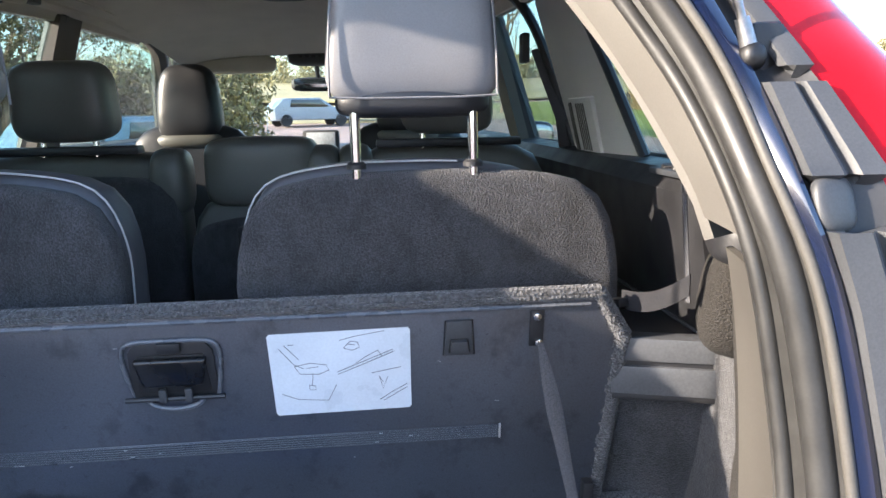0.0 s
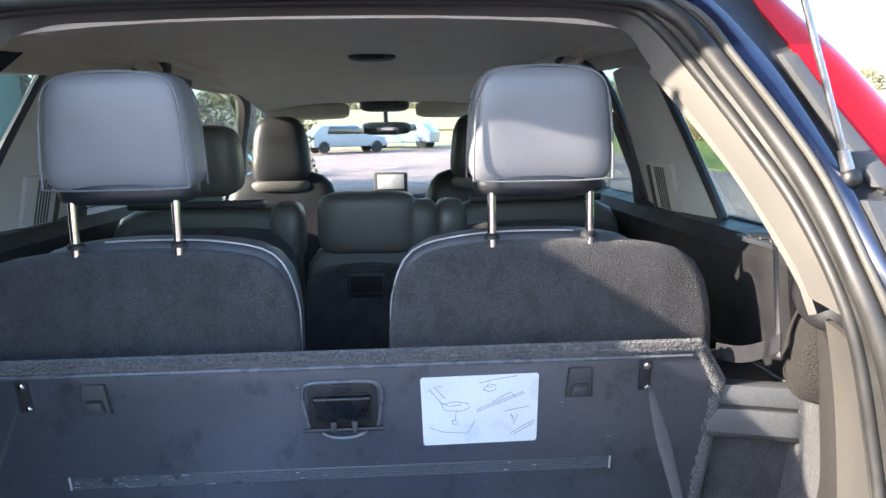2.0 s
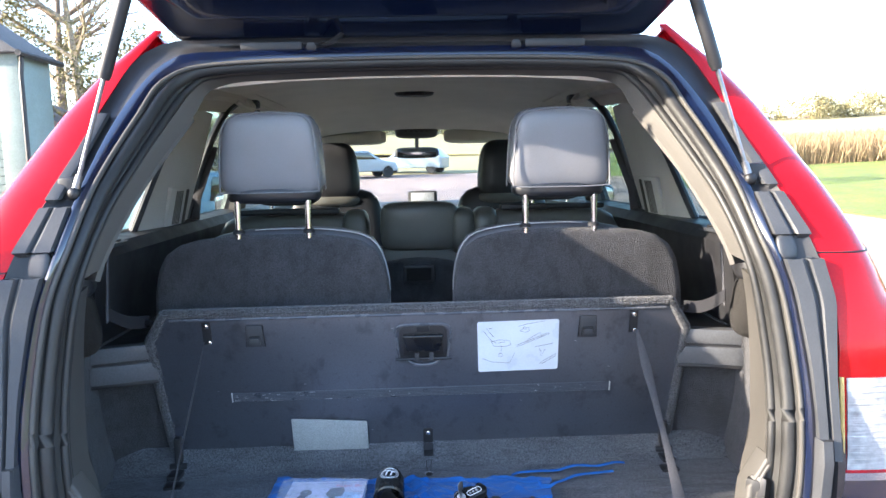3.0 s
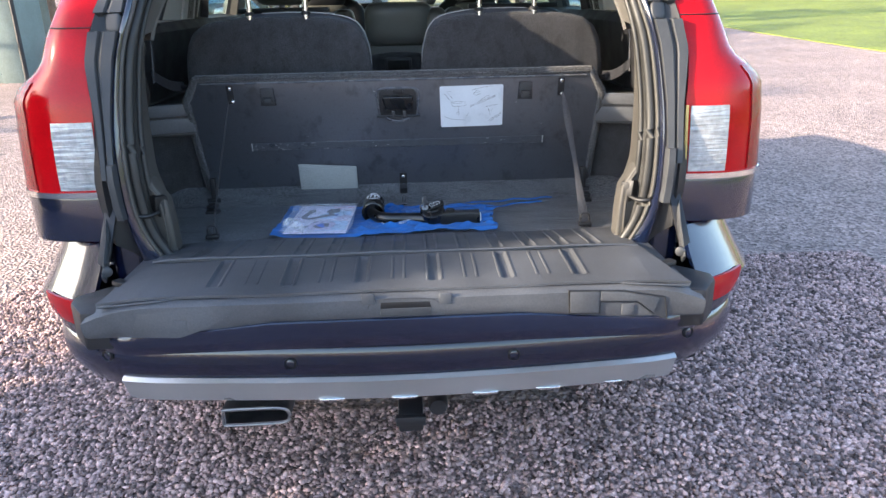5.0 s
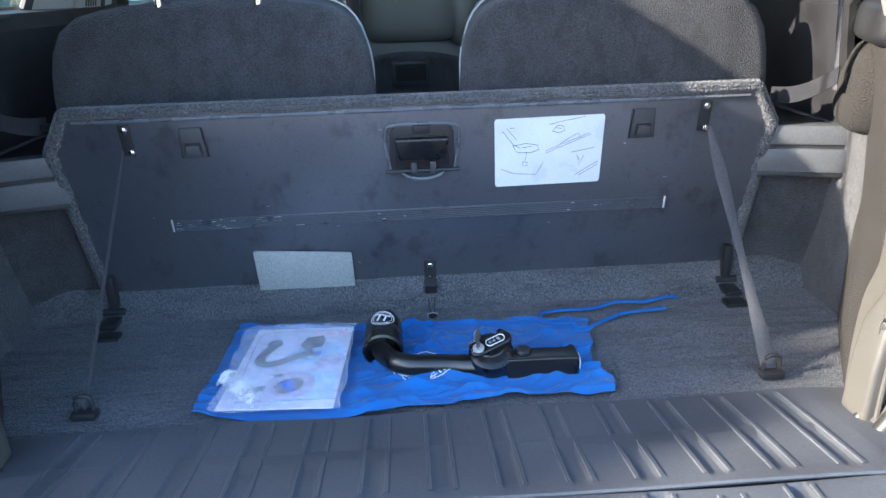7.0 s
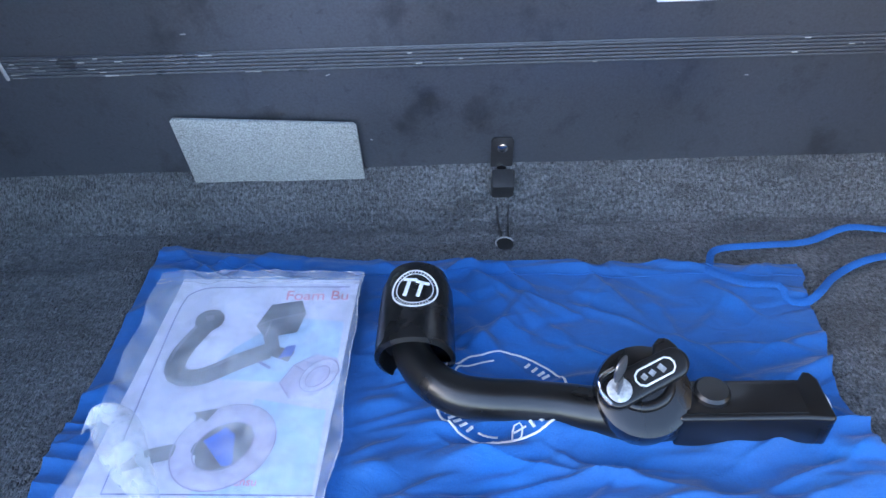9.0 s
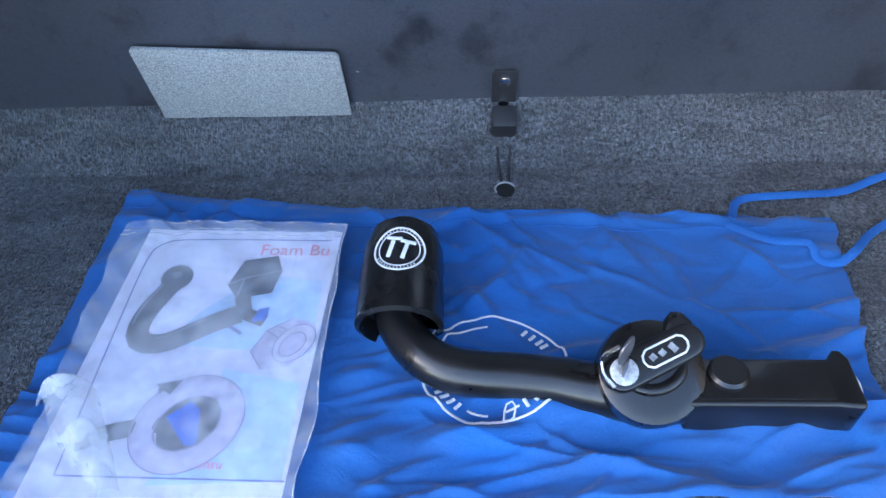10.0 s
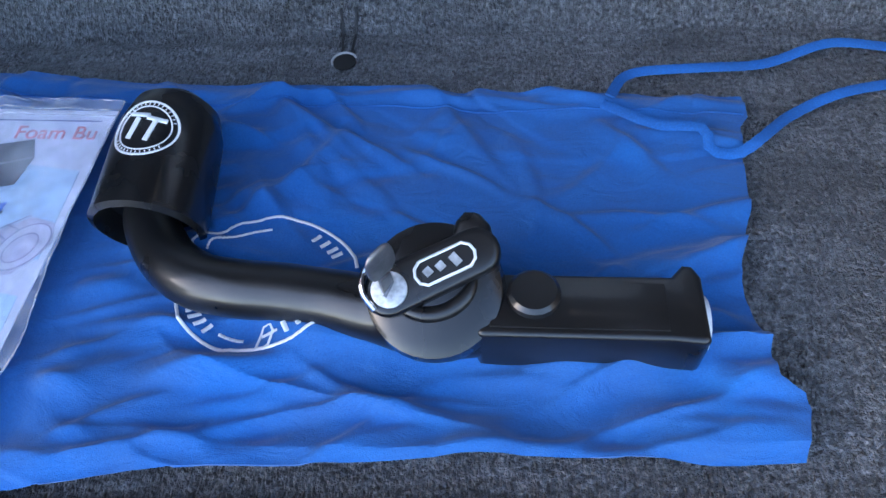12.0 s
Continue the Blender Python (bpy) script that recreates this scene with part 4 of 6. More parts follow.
    part("rear_belt", tube([(s * .765, .86, 1.27), (s * .745, .85, 1.40), (s * .70, .93, 1.57)], .02, 8, .1, (0, 1, 0)), WEB, car)
    part("a_pillar", tube(spline([(s * .84, 3.03, 1.24), (s * .76, 2.76, 1.50), (s * .66, 2.45, 1.70), (s * .635, 2.2, 1.76)], 16), .038, 8), PILLAR, car)
    part("side_rail", tube([(s * .60, .22, 1.705), (s * .64, .9, 1.755), (s * .64, 1.4, 1.765), (s * .635, 2.2, 1.75)], .035, 8), LINER, car)
    g = []
    for y in np.linspace(.14, 2.2, 22):
        zb = float(np.interp(y, [.14, .41, .60, .80, 1.4, 2.2], [1.625, 1.650, 1.663, 1.682, 1.710, 1.715]))
        zt = min(1.683 + .30 * y, 1.79) - .04
        g.append([(s * x, y, z) for x, z in ((.575, zt + .008), (.615, zt - .004), (.645, (zt + zb) / 2 + .012), (.660, zb + .014), (.666, zb), (.690, zb - .002))])
    part("roof_side_lining", sheet(np.array(g), .008 * s), LINER, car, "grey-beige cloth lining above the side windows")
    part("window_seal", tube(spline([(s * .792, -.05, 1.322), (s * .795, .6, 1.324), (s * .80, 1.8, 1.315), (s * .80, 2.9, 1.29)], 20), .012, 6), BLACK, car)
    part("window_edge", tube(spline([(s * .772, .375, 1.325), (s * .735, .47, 1.48), (s * .69, .61, 1.675)], 10), .010, 6), BLACK, car)
    gl = part("side_window", sheet(np.array([[(s * (.80 - .135 * t), y + .42 * t * (1 - (y + .05) / 3.4), 1.318 + .42 * t) for t in np.linspace(0, 1, 5)] for y in np.linspace(-.05, 2.9, 14)]), .004 * s), TINT, car, "tinted side window")
    gl.visible_shadow = False
    part("d_pillar_skin", sheet(np.array([[(s * (float(np.interp(z, [1.2, 1.31, 1.45, 1.6, 1.77], [.895, .790, .735, .685, .56])) - .02 * u), float(np.interp(z, [1.2, 1.36, 1.45, 1.56, 1.7, 1.775], [-.22, -.24, -.20, -.09, .06, .12])) * (1 - u) + (.07 + (z - 1.335) * .85) * u, z) for u in np.linspace(0, 1, 4)] for z in np.linspace(1.2, 1.77, 12)]), .02 * s), NAVY, car)
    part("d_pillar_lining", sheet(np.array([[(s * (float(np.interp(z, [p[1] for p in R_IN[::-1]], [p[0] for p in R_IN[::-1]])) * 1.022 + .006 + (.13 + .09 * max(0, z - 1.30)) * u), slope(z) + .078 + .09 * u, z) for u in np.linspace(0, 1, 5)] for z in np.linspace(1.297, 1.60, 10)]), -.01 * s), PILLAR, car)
    part("door_card", box((s * .82, 1.75, .82), (.08, 2.2, .96), .03), DASH, car)
    part("grab_handle", tube(spline([(s * .60, .90, 1.715), (s * .575, .93, 1.70), (s * .575, 1.03, 1.71), (s * .60, 1.06, 1.735)], 10), .009, 8), LINER, car)
    part("coat_hook", box((s * .585, 1.10, 1.725), (.03, .05, .03), .008), GREYPL, car)
part("cabin_floor", box((0, 1.6, .50), (1.6, 3.0, .04), .01), CARPET, car)
part("firewall", box((0, 3.05, .85), (1.6, .05, .7), .01), BLACK, car)
g = [[(x, y, z - .02 * (x / .7) ** 2) for x in np.linspace(-.78, .78, 17)] for y, z in ((2.35, .95), (2.38, 1.12), (2.46, 1.21), (2.6, 1.245), (2.9, 1.25), (3.15, 1.22))]
dash = part("dashboard", sheet(np.array(g), .02), DASH, car, "dark grey dashboard")
part("screen_housing", box((.034, 2.42, 1.30), (.165, .05, .10), .014), GREYPL, dash)
part("screen", box((.034, 2.393, 1.305), (.13, .006, .07), .003), mat("screen_glass", (.42, .46, .50), .12), dash, "small grey display")
ws = part("windscreen", sheet(np.array([[(x, 3.15 - .68 * t - .10 * (x / .7) ** 2, 1.225 + .545 * t) for t in np.linspace(0, 1, 5)] for x in np.linspace(-.74, .74, 11)]), .004), SCREENGL, car, "windscreen")
ws.visible_shadow = False
mir = part("rear_view_mirror", pillow((0.01, 2.74, 1.567), (.265, .035, .068), 4, None, 5), BLACK, car, "black rear view mirror")
part("mirror_glass", box((0.01, 2.721, 1.567), (.235, .003, .05), .001), mat("mirror_silver", (.55, .6, .6), .03, 1.0), mir)
part("mirror_stem", tube([(0.01, 2.74, 1.60), (0.01, 2.68, 1.665)], .012, 8), BLACK, mir)
con = part("overhead_console", pillow((.01, 2.60, 1.685), (.25, .16, .075), 4, None, 5), GREYPL, car, "overhead console with reading lights")
for k in range(5):
    part("console_button", box((-.05 + k * .03, 2.522, 1.685), (.018, .006, .012), .003), BLACK, con)
for s in (-1, 1):
    part("sun_visor", pillow((s * .385, 2.56, 1.655), (.44, .03, .085), 5, pose(0, 0, 0, -20, 0, 0), 5), LINER, car, "folded sun visor")
dome = part("dome_light", pillow((0, 1.56, 1.803), (.17, .10, .035), 3.2, None, 5), GREYPL, car, "grey interior roof light")
part("lens", box((0, 1.515, 1.795), (.09, .03, .02), .006), BLACK, dome)
whl = part("steering_wheel", tube([(.37 + .185 * math.cos(a), 2.25 - .05 * math.sin(a), 1.14 + .18 * math.sin(a)) for a in np.linspace(0, 2 * math.pi, 33)], .015, 8), BLACK, car, "black steering wheel")
part("hub", pillow((.37, 2.28, 1.13), (.19, .06, .13), 3, None, 4), BLACK, whl)
for x, y in ((-.82, 3.35), (.82, 3.35), (-.82, .48), (.82, .48)):
    w = part("wheel", lathe([(.19, -.11), (.33, -.11), (.355, -.07), (.36, 0), (.355, .07), (.33, .11), (.19, .11)], Matrix.Translation((x, y, .36)) @ pose(0, 0, 0, 0, 90, 0), 28), TYRE, car)
    part("rim", lathe([(.02, -.112), (.18, -.10), (.20, -.115), (.20, .115), (.18, .10), (.02, .112)], Matrix.Translation((x, y, .36)) @ pose(0, 0, 0, 0, 90, 0), 24), SILVER, w)


# ---- seats ----
def outline(w0, w1, z0, z1, r, n=40):
    """Rounded back outline, wider (w1) at mid-height than at the base (w0)."""
    pts = [(-w0, z0), (-w1, z0 + (z1 - z0) * .55), (-w1 * .985, z1 - r), (-w1 + r * .38, z1 - r * .30), (-w1 + r * 1.2, z1 - .006), (0, z1)]
    pts = pts + [(-x, z) for x, z in pts[-2::-1]]
    return [tuple(p) for p in spline(pts, n)]


def third_row(cx):
    th = thing("third_row_seat", (cx, .12, .80), "raised third-row seat with a carpeted back and grey leather headrest", "car seat", "third row seats")
    y0 = .078
    ins = .013 if cx < 0 else -.013
    UP = Matrix(((1, 0, 0, cx), (0, 0, 1, y0), (0, 1, 0, 0), (0, 0, 0, 1)))
    part("carpet_back", prism(outline(.240, .272, .80, 1.336, .105), .05, UP, .02, 3), CARPET, th, "charcoal carpeted seat back")
    part("leather_front", prism(outline(.225, .236, .80, 1.347, .10), .10, UP @ Matrix.Translation((ins * 2.4, 0, .046)), .03, 3), LEATHS, th, "dark grey leather backrest front")
    part("piping", tube([(cx + ins * 2.4 + x * 1.004, y0 + .052, z + .002) for x, z in outline(.225, .238, .9, 1.345, .10, 60) if x * ins > -.001], .0016, 6), PIPING, th, "pale piping")
    back_cx, cx = cx, cx + (.008 if cx < 0 else -.019)
    head = part("headrest", pillow((cx, .115, 1.523), (.248, .105, .192), 5.4, pose(0, 0, 0, 3), 11, .17, .006), LEATHG, th, "smooth grey leather headrest")
    for yy, wx in ((.0, 1.0), (.088, 1.035)):
        half = [(.112, .0672, 1.437), (.110, .0652, 1.50), (.103, .0655, 1.572), (.086, .070, 1.602), (.05, .0745, 1.613), (0, .0755, 1.616)]
        loop = [(cx - a * wx, b + yy, c) for a, b, c in half] + [(cx + a * wx, b + yy, c) for a, b, c in half[-2::-1]]
        part("headrest_seam", tube(spline(loop, 60), .0019, 6), SEAM, head)
    part("headrest_seam", tube(spline([(cx + d, .0665 + .003 * (abs(d) > .1), 1.4365 - .002 * (abs(d) < .1)) for d in (-.112, -.06, 0, .06, .112)], 20), .0017, 6), SEAM, head)
    # Lip in black leather to paint the shadow under the headrest
    part("headrest_base_shaded", pillow((cx, .125, 1.430), (.215, .10, .045), 4, None, 5), LEATHB, head)
    for d in (-.081, .081):
        part("post", tube([(cx + d, .088, 1.30), (cx + d, .092, 1.44)], .0075, 12), CHROME, th, "chrome headrest post")
        part("post_collar", lathe([(.014, 0), (.014, .006), (.010, .010)], Matrix.Translation((cx + d, .092, 1.340)), 14), BLACK, th)
    part("cushion", pillow((back_cx, .36, .80), (.50, .48, .14), 4, None, 6), LEATHG, th)
    return th


third_row(-.344)
third_row(.352)


def second_row(cx, w, side_seat):
    lab = "second-row seat with carpet back and charcoal leather headrest" if side_seat else "narrow middle seat with a broad folded leather headrest"
    th = thing("second_row_seat", (cx, .85, .52), lab, "car seat", "second row seats")
    UP = Matrix(((1, 0, 0, cx), (0, 0, 1, .80), (0, 1, 0, 0), (0, 0, 0, 1)))
    ztop = 1.345 if side_seat else 1.24
    part("carpet_back", prism(outline(w / 2 * .96, w / 2, .56, ztop - .06, .08), .05, UP, .02, 3), CARPET, th)
    part("leather_front", prism(outline(w / 2 * .98, w / 2 * 1.0, .56, ztop, .10), .12, UP @ Matrix.Translation((0, 0, .045)), .035, 3), LEATHO, th)
    if side_seat:
        head = part("headrest", pillow((cx - .0, .86, 1.458), (.232, .13, .185), 4.5, pose(0, 0, 0, 5), 9, .10), LEATHO, th, "charcoal leather headrest")
        for d in (-.06, .06):
            part("post", tube([(cx + d, .855, 1.30), (cx + d, .86, 1.40)], .007, 10), CHROME, th)
        part("shelf_strip", box((cx, .82, 1.345), (w * .7, .05, .02), .008), BLACK, th)
    else:
        part("headrest", pillow((cx + .006, .87, 1.285), (.268, .12, .165), 5.5, None, 8), LEATHO, th, "broad charcoal leather headrest")
        part("back_pocket", box((cx, .795, 1.127), (.105, .02, .065), .006), BLACK, th)
        part("pocket_slot", box((cx, .788, 1.128), (.085, .012, .045), .004), mat("slot_dark", (.006, .006, .006), .8), th)
    part("bolster", pillow((cx + (-.5 if cx > 0 else .5) * w * .90, .87, 1.265), (.09, .13, .16), 3.5, None, 6), LEATHO, th)
    part("cushion", pillow((cx, 1.10, .66), (w, .55, .20), 4, None, 6), LEATHO, th)
    return th


second_row(-.435, .50, True)
second_row(.0, .34, False)
second_row(.455, .50, True)


def front_seat(cx):
    th = thing("front_seat", (cx, 1.75, .5), "black leather front seat with a tall fixed headrest", "car seat", "front seats")
    part("backrest", pillow((cx, 1.74, 1.0), (.50, .14, .78), 5, pose(0, 0, 0, -6), 8, .12), LEATHB, th)
    part("headrest", pillow((cx, 1.76, 1.465), (.245, .12, .275), 3.6, pose(0, 0, 0, -4), 8, .22), LEATHB, th, "tall black leather headrest")
    part("headrest_bridge", pillow((cx, 1.75, 1.335), (.25, .11, .06), 3, None, 6), LEATHO, th)
    part("cushion", pillow((cx, 2.0, .68), (.50, .52, .18), 4, None, 6), LEATHB, th)
    return th


front_seat(-.375)
front_seat(.40)

# ---- things in the boot ----
pu = Vector((0, -.073, .360)).normalized()
pn = Vector((1, 0, 0)).cross(pu)
PM = Matrix(((1, 0, 0, 0), (0, pu.y, pn.y, .0755), (0, pu.z, pn.z, .8145), (0, 0, 0, 1)))


def pz(z):
    """Distance up the leaning panel for a height."""
    return (z - .8145) / pu.z


def on_panel(x, z, h=0.0, turn=0.0):
    return PM @ Matrix.Translation((x, pz(z), h)) @ pose(0, 0, 0, 0, 0, turn)


panel = thing("cargo_divider", (0, .05, .80), "upright black hinged load floor panel with carpet-bound edges", "cargo divider")
pan_out = [(-.593, pz(.80)), (-.616, pz(1.105)), (-.574, pz(1.172)), (.574, pz(1.172)), (.616, pz(1.105)), (.593, pz(.80))]
part("board", prism(pan_out, .028, PM @ Matrix.Translation((0, 0, -.028)), .003), BOARD, panel, "black vinyl-faced board with scuffs")
edge = part("carpet_edge", join(*[tube([PM @ Vector((x, s, -.008)) for x, s in spline([pan_out[i], ((pan_out[i][0] + pan_out[i + 1][0]) / 2, (pan_out[i][1] + pan_out[i + 1][1]) / 2), pan_out[i + 1]], 14)], .0095, 8) for i in range(5)]), CARPETW, panel, "fuzzy grey carpet binding")
inner = [(-.576, pz(.806)), (-.597, pz(1.100)), (-.565, pz(1.160)), (.565, pz(1.160)), (.597, pz(1.100)), (.576, pz(.806))]
for i in range(5):
    (ax0, ay0), (ax1, ay1), (bx0, by0), (bx1, by1) = pan_out[i], pan_out[i + 1], inner[i], inner[i + 1]
    part("edge_binding", sheet(np.array([[PM @ Vector(((ax0 + (ax1 - ax0) * t) * (1 - u) + (bx0 + (bx1 - bx0) * t) * u, (ay0 + (ay1 - ay0) * t) * (1 - u) + (by0 + (by1 - by0) * t) * u, .0045 * math.sin(math.pi * min(1, u + .25)) ** .5 + .0012 * noise.noise((t * 40, u * 3, i)))) for t in np.linspace(0, 1, 40)] for u in np.linspace(0, 1, 6)]), .004), CARPETW, edge)
# Lighter vinyl paints the highlight along the panel rim and handle edges
RIMV = mat("highlight_vinyl", (.10, .105, .118), .28, 0, .1, 20, 300, .1)
part("rim_highlight", tube([PM @ Vector((x, pz(1.157), .001)) for x in np.linspace(-.56, .56, 12)], .0032, 6), RIMV, panel)
# ribbed rubbing strip
strip = part("rubbing_strip", prism([(-.44, 0), (.44, 0), (.44, .023), (-.44, .023)], .002, on_panel(0, .953), .0008, 1), BOARD, panel)
RIBV = mat("strip_vinyl", (.060, .064, .074), .34, 0, .2, 30, 300, .3)
for k in range(6):
    part("strip_rib", tube([on_panel(x, .9555 + k * .0036, .0028) @ Vector((0, 0, 0)) for x in np.linspace(-.438, .438, 8)], .0011, 5), RIBV, strip)
for x in (-.441, .441):
    part("strip_end", box((0, 0, 0), (.003, .024, .004), .0008, on_panel(x, .9645, .002), 1), PIPING, strip)
RIMG = mat("scuffed_vinyl", (.20, .20, .21), .5)
sr = random.Random(12)
for k in range(36):
    sx = -.43 + .86 * sr.random() ** 2.4
    part("scuff", box((0, 0, 0), (sr.uniform(.001, .009) * (1.6 if sx < -.1 else .7), .0009, .0008), 0, on_panel(sx, .9555 + sr.randrange(6) * .0036, .0038), 1), PIPING if k % 2 else RIMG, strip)
for k in range(34):
    sx, sz, tilt = sr.uniform(-.5, .5), sr.uniform(.84, 1.13), sr.uniform(-50, 50)
    part("scratch", box((0, 0, 0), (sr.uniform(.001, .007), .0007, .0003), 0, on_panel(sx, sz, .0003, tilt), 1), RIBV if k % 3 else PIPING, panel)
# recessed handle
hd = part("handle_frame", join(prism([(-.056, -.038), (.056, -.038), (.054, .034), (.044, .047), (-.044, .047), (-.054, .034)], .005, on_panel(.004, 1.085), .004)), BLACK, panel, "recessed black plastic lifting handle")
part("handle_pocket", prism([(-.047, -.026), (.047, -.026), (.042, .030), (-.042, .030)], .003, on_panel(.004, 1.085, .004), .002), mat("pocket_black", (.008, .008, .009), .6), hd)
part("handle_flap", prism([(-.038, -.014), (.038, -.014), (.047, .026), (-.047, .026)], .012, on_panel(.004, 1.086, .004), .005, 3), CAPPL, hd)
part("handle_bar", tube([on_panel(.004, 1.052, .010) @ Vector((x, .0, 0)) for x in (-.064, .064)], .0036, 8), BLACK, hd)
part("handle_bow", tube([on_panel(.004, 1.052, .010) @ Vector((.036 * math.cos(a), -.016 * math.sin(a), 0)) for a in np.linspace(0, math.pi, 16)], .0034, 8), RIMV, hd)
part("handle_latch", box((0, 0, 0), (.03, .014, .008), .003, on_panel(.004, 1.125, .006)), BLACK, hd)
for x in (-.015, .018):
    part("handle_tongue", box((0, 0, 0), (.010, .020, .006), .002, on_panel(.004 + x, 1.058, .012)), GREYPL, hd)
rim_pts = spline([(-.054, -.036), (-.060, .0), (-.062, .032), (-.050, .047), (0, .049), (.050, .047), (.062, .032), (.060, .0), (.054, -.036)], 48)
# Paler ring drawn for the lit edge of the recess
part("recess_rim", tube([on_panel(.004, 1.085, .003) @ Vector((x, y, 0)) for x, y in rim_pts], .0030, 8), RIMV, hd)
# tie clips
for x in (-.374, .381):
    cl = part("hook_clip", prism([(-.0205, -.026), (.0205, -.026), (.0175, .026), (-.0175, .026)], .007, on_panel(x, 1.118), .003), GREYPL, panel, "small dark plastic hook clip")
    part("clip_lip", prism([(-.0135, -.010), (.0135, -.010), (.0105, .007), (-.0105, .007)], .009, on_panel(x, 1.109, .005), .003), GREYPL, cl)
    part("clip_gap", tube([on_panel(x, 1.109, .0075) @ Vector((q, w_, 0)) for q, w_ in ((-.0145, -.011), (-.0115, .0085), (.0115, .0085), (.0145, -.011))], .0012, 5), SLOT, cl)
    part("clip_edge", tube([on_panel(x, 1.118, .003) @ Vector((q, w_, 0)) for q, w_ in ((-.0175, .025), (-.021, -.026), (.021, -.026), (.0175, .025))], .0018, 5), SLOT, cl)
# instruction sticker: pale sheet with thin line drawings
st = part("instruction_sticker", prism([(x, y) for x, y in ((-.092, -.060), (-.094, .058), (-.091, .062), (.091, .062), (.094, .058), (.093, -.060), (.090, -.064), (-.089, -.064))], .0008, on_panel(.222, 1.074, .0008, .6), 0), STICKER, panel, "pale instruction sticker with thin line drawings")
LINES = [[(-.08, .04), (-.062, .015), (-.05, .008)], [(-.073, .045), (-.055, .022)], [(-.062, .012), (-.04, .016), (-.02, .012), (-.016, .004), (-.03, -.002), (-.055, .0), (-.062, .012)], [(-.046, .008), (-.03, .01)], [(-.038, 0), (-.040, -.018)], [(-.044, -.018), (-.036, -.02), (-.036, -.026), (-.044, -.026), (-.044, -.018)],
         [(-.082, -.03), (-.06, -.04), (-.02, -.044), (-.008, -.02)], [(-.005, .0), (.03, .014), (.07, .03)], [(-.005, -.004), (.03, .010), (.072, .027)], [(.0, .048), (.02, .053), (.06, .059)], [(.005, .036), (.014, .046), (.024, .044), (.026, .036), (.016, .032), (.005, .036)], [(.01, .042), (.02, .040)],
         [(.02, .012), (.035, .022), (.05, .03), (.056, .02)], [(.05, -.01), (.055, -.03), (.062, -.012)], [(.055, -.02), (.05, -.01)], [(.05, -.048), (.07, -.035), (.088, -.025)], [(.055, -.05), (.088, -.03)], [(.04, -.005), (.08, .002)], [(-.068, .045), (-.06, .045)]]
for ln in LINES:
    part("drawn_line", tube([on_panel(.222, 1.074, .0017, .6) @ Vector((x, y, 0)) for x, y in ln], .00045, 4, 1.0), INK, st)
# strap anchors and straps
for s, xt, xb in ((-1, -.480, -.501), (1, .487, .505)):
    an = part("strap_anchor", prism([(-.010, -.04), (.010, -.04), (.010, .014), (-.010, .014)], .003, on_panel(xt, 1.138), .003), BLACK, panel, "black strap anchor plate")
    for zz, xx in ((1.143, 0), (1.104, .004)):
        part("anchor_screw", lathe([(.0058, 0), (.0058, .003), (.003, .0045)], on_panel(xt + xx, zz, .003), 12), CHROME, an)
    p0, p1 = Vector((xt, -.012, 1.112)), Vector((xb, -.268, .792))
    w = .013 if s > 0 else .006
    pts = [p0.lerp(p1, t) + Vector((s * .006 * math.sin(math.pi * t), 0, -.018 * math.sin(math.pi * t))) for t in np.linspace(0, 1, 16)]
    strap = top("check_strap", tube(pts, [w * min(1, .28 + 4 * t) * (1 - .5 * math.sin(math.pi * t) ** 2 * (1 if s > 0 else .3)) for t in np.linspace(0, 1, 16)], 8, .14, (-1, 0, 0) if s < 0 else (0, 1, 0)), WEB, "black webbing check strap from panel to floor", "strap", "check straps")
    part("strap_eye", join(box((xb, -.272, .788), (.035, .02, .012), .004), tube(spline([(xb - .012, -.27, .79), (xb - .010, -.27, .815), (xb + .010, -.27, .815), (xb + .012, -.27, .79)], 10), .003, 6)), BLACK, carp)
    part("panel_hinge", join(box((s * .575, .055, .835), (.016, .02, .07), .004), box((s * .575, .03, .79), (.03, .05, .01), .003), lathe([(.008, -.02), (.008, .02)], Matrix.Translation((s * .575, .05, .80)) @ pose(0, 0, 0, 0, 90), 10)), BLACK, panel, "black steel panel hinge")
    top("side_lashing_eye", join(box((s * .565, -.02, .784), (.04, .03, .008), .003)), BLACK, "black lashing eye plate on the boot floor", "lashing eye", "lashing eyes")
# centre hinge strap
hg = part("centre_hinge", join(prism([(-.0115, -.042), (.0115, -.042), (.0115, .006), (.009, .010), (-.009, .010), (-.0115, .006)], .003, on_panel(.0105, .858), .002), box((.0105, .056, .815), (.0235, .022, .034), .004, pose(0, 0, 0, 30))), BLACK, panel, "black steel centre hinge")
for z in (.856, .828):
    part("hinge_screw", lathe([(.0055, 0), (.0055, .002), (.003, .0035)], on_panel(.0105, z, .003), 12), CHROME, hg)
# grey plate leaning on the panel
pl = [(-.088, -.036), (.086, -.046), (.089, -.043), (.088, .035), (.085, .038), (-.086, .050), (-.089, .047)]
top("grey_plate", prism(pl, .004, Matrix.Translation((-.2205, .0615, .858)) @ Matrix(((1, 0, 0, 0), (0, pu.y, pn.y, 0), (0, pu.z, pn.z, 0), (0, 0, 0, 1))), .0012), SILVERPLATE, "speckled grey laminate plate leaning against the panel", "plate")

# blue bag laid flat
FAR = [(-.335, .004), (-.112, -.025), (.007, -.028), (.131, -.039), (.283, -.046)]
NEAR = [(-.348, -.285), (-.22, -.318), (-.127, -.317), (-.013, -.303), (.112, -.297), (.262, -.295)]
bu, bv = 440, 240
fa, ne = spline(FAR, bu), spline(NEAR, bu)
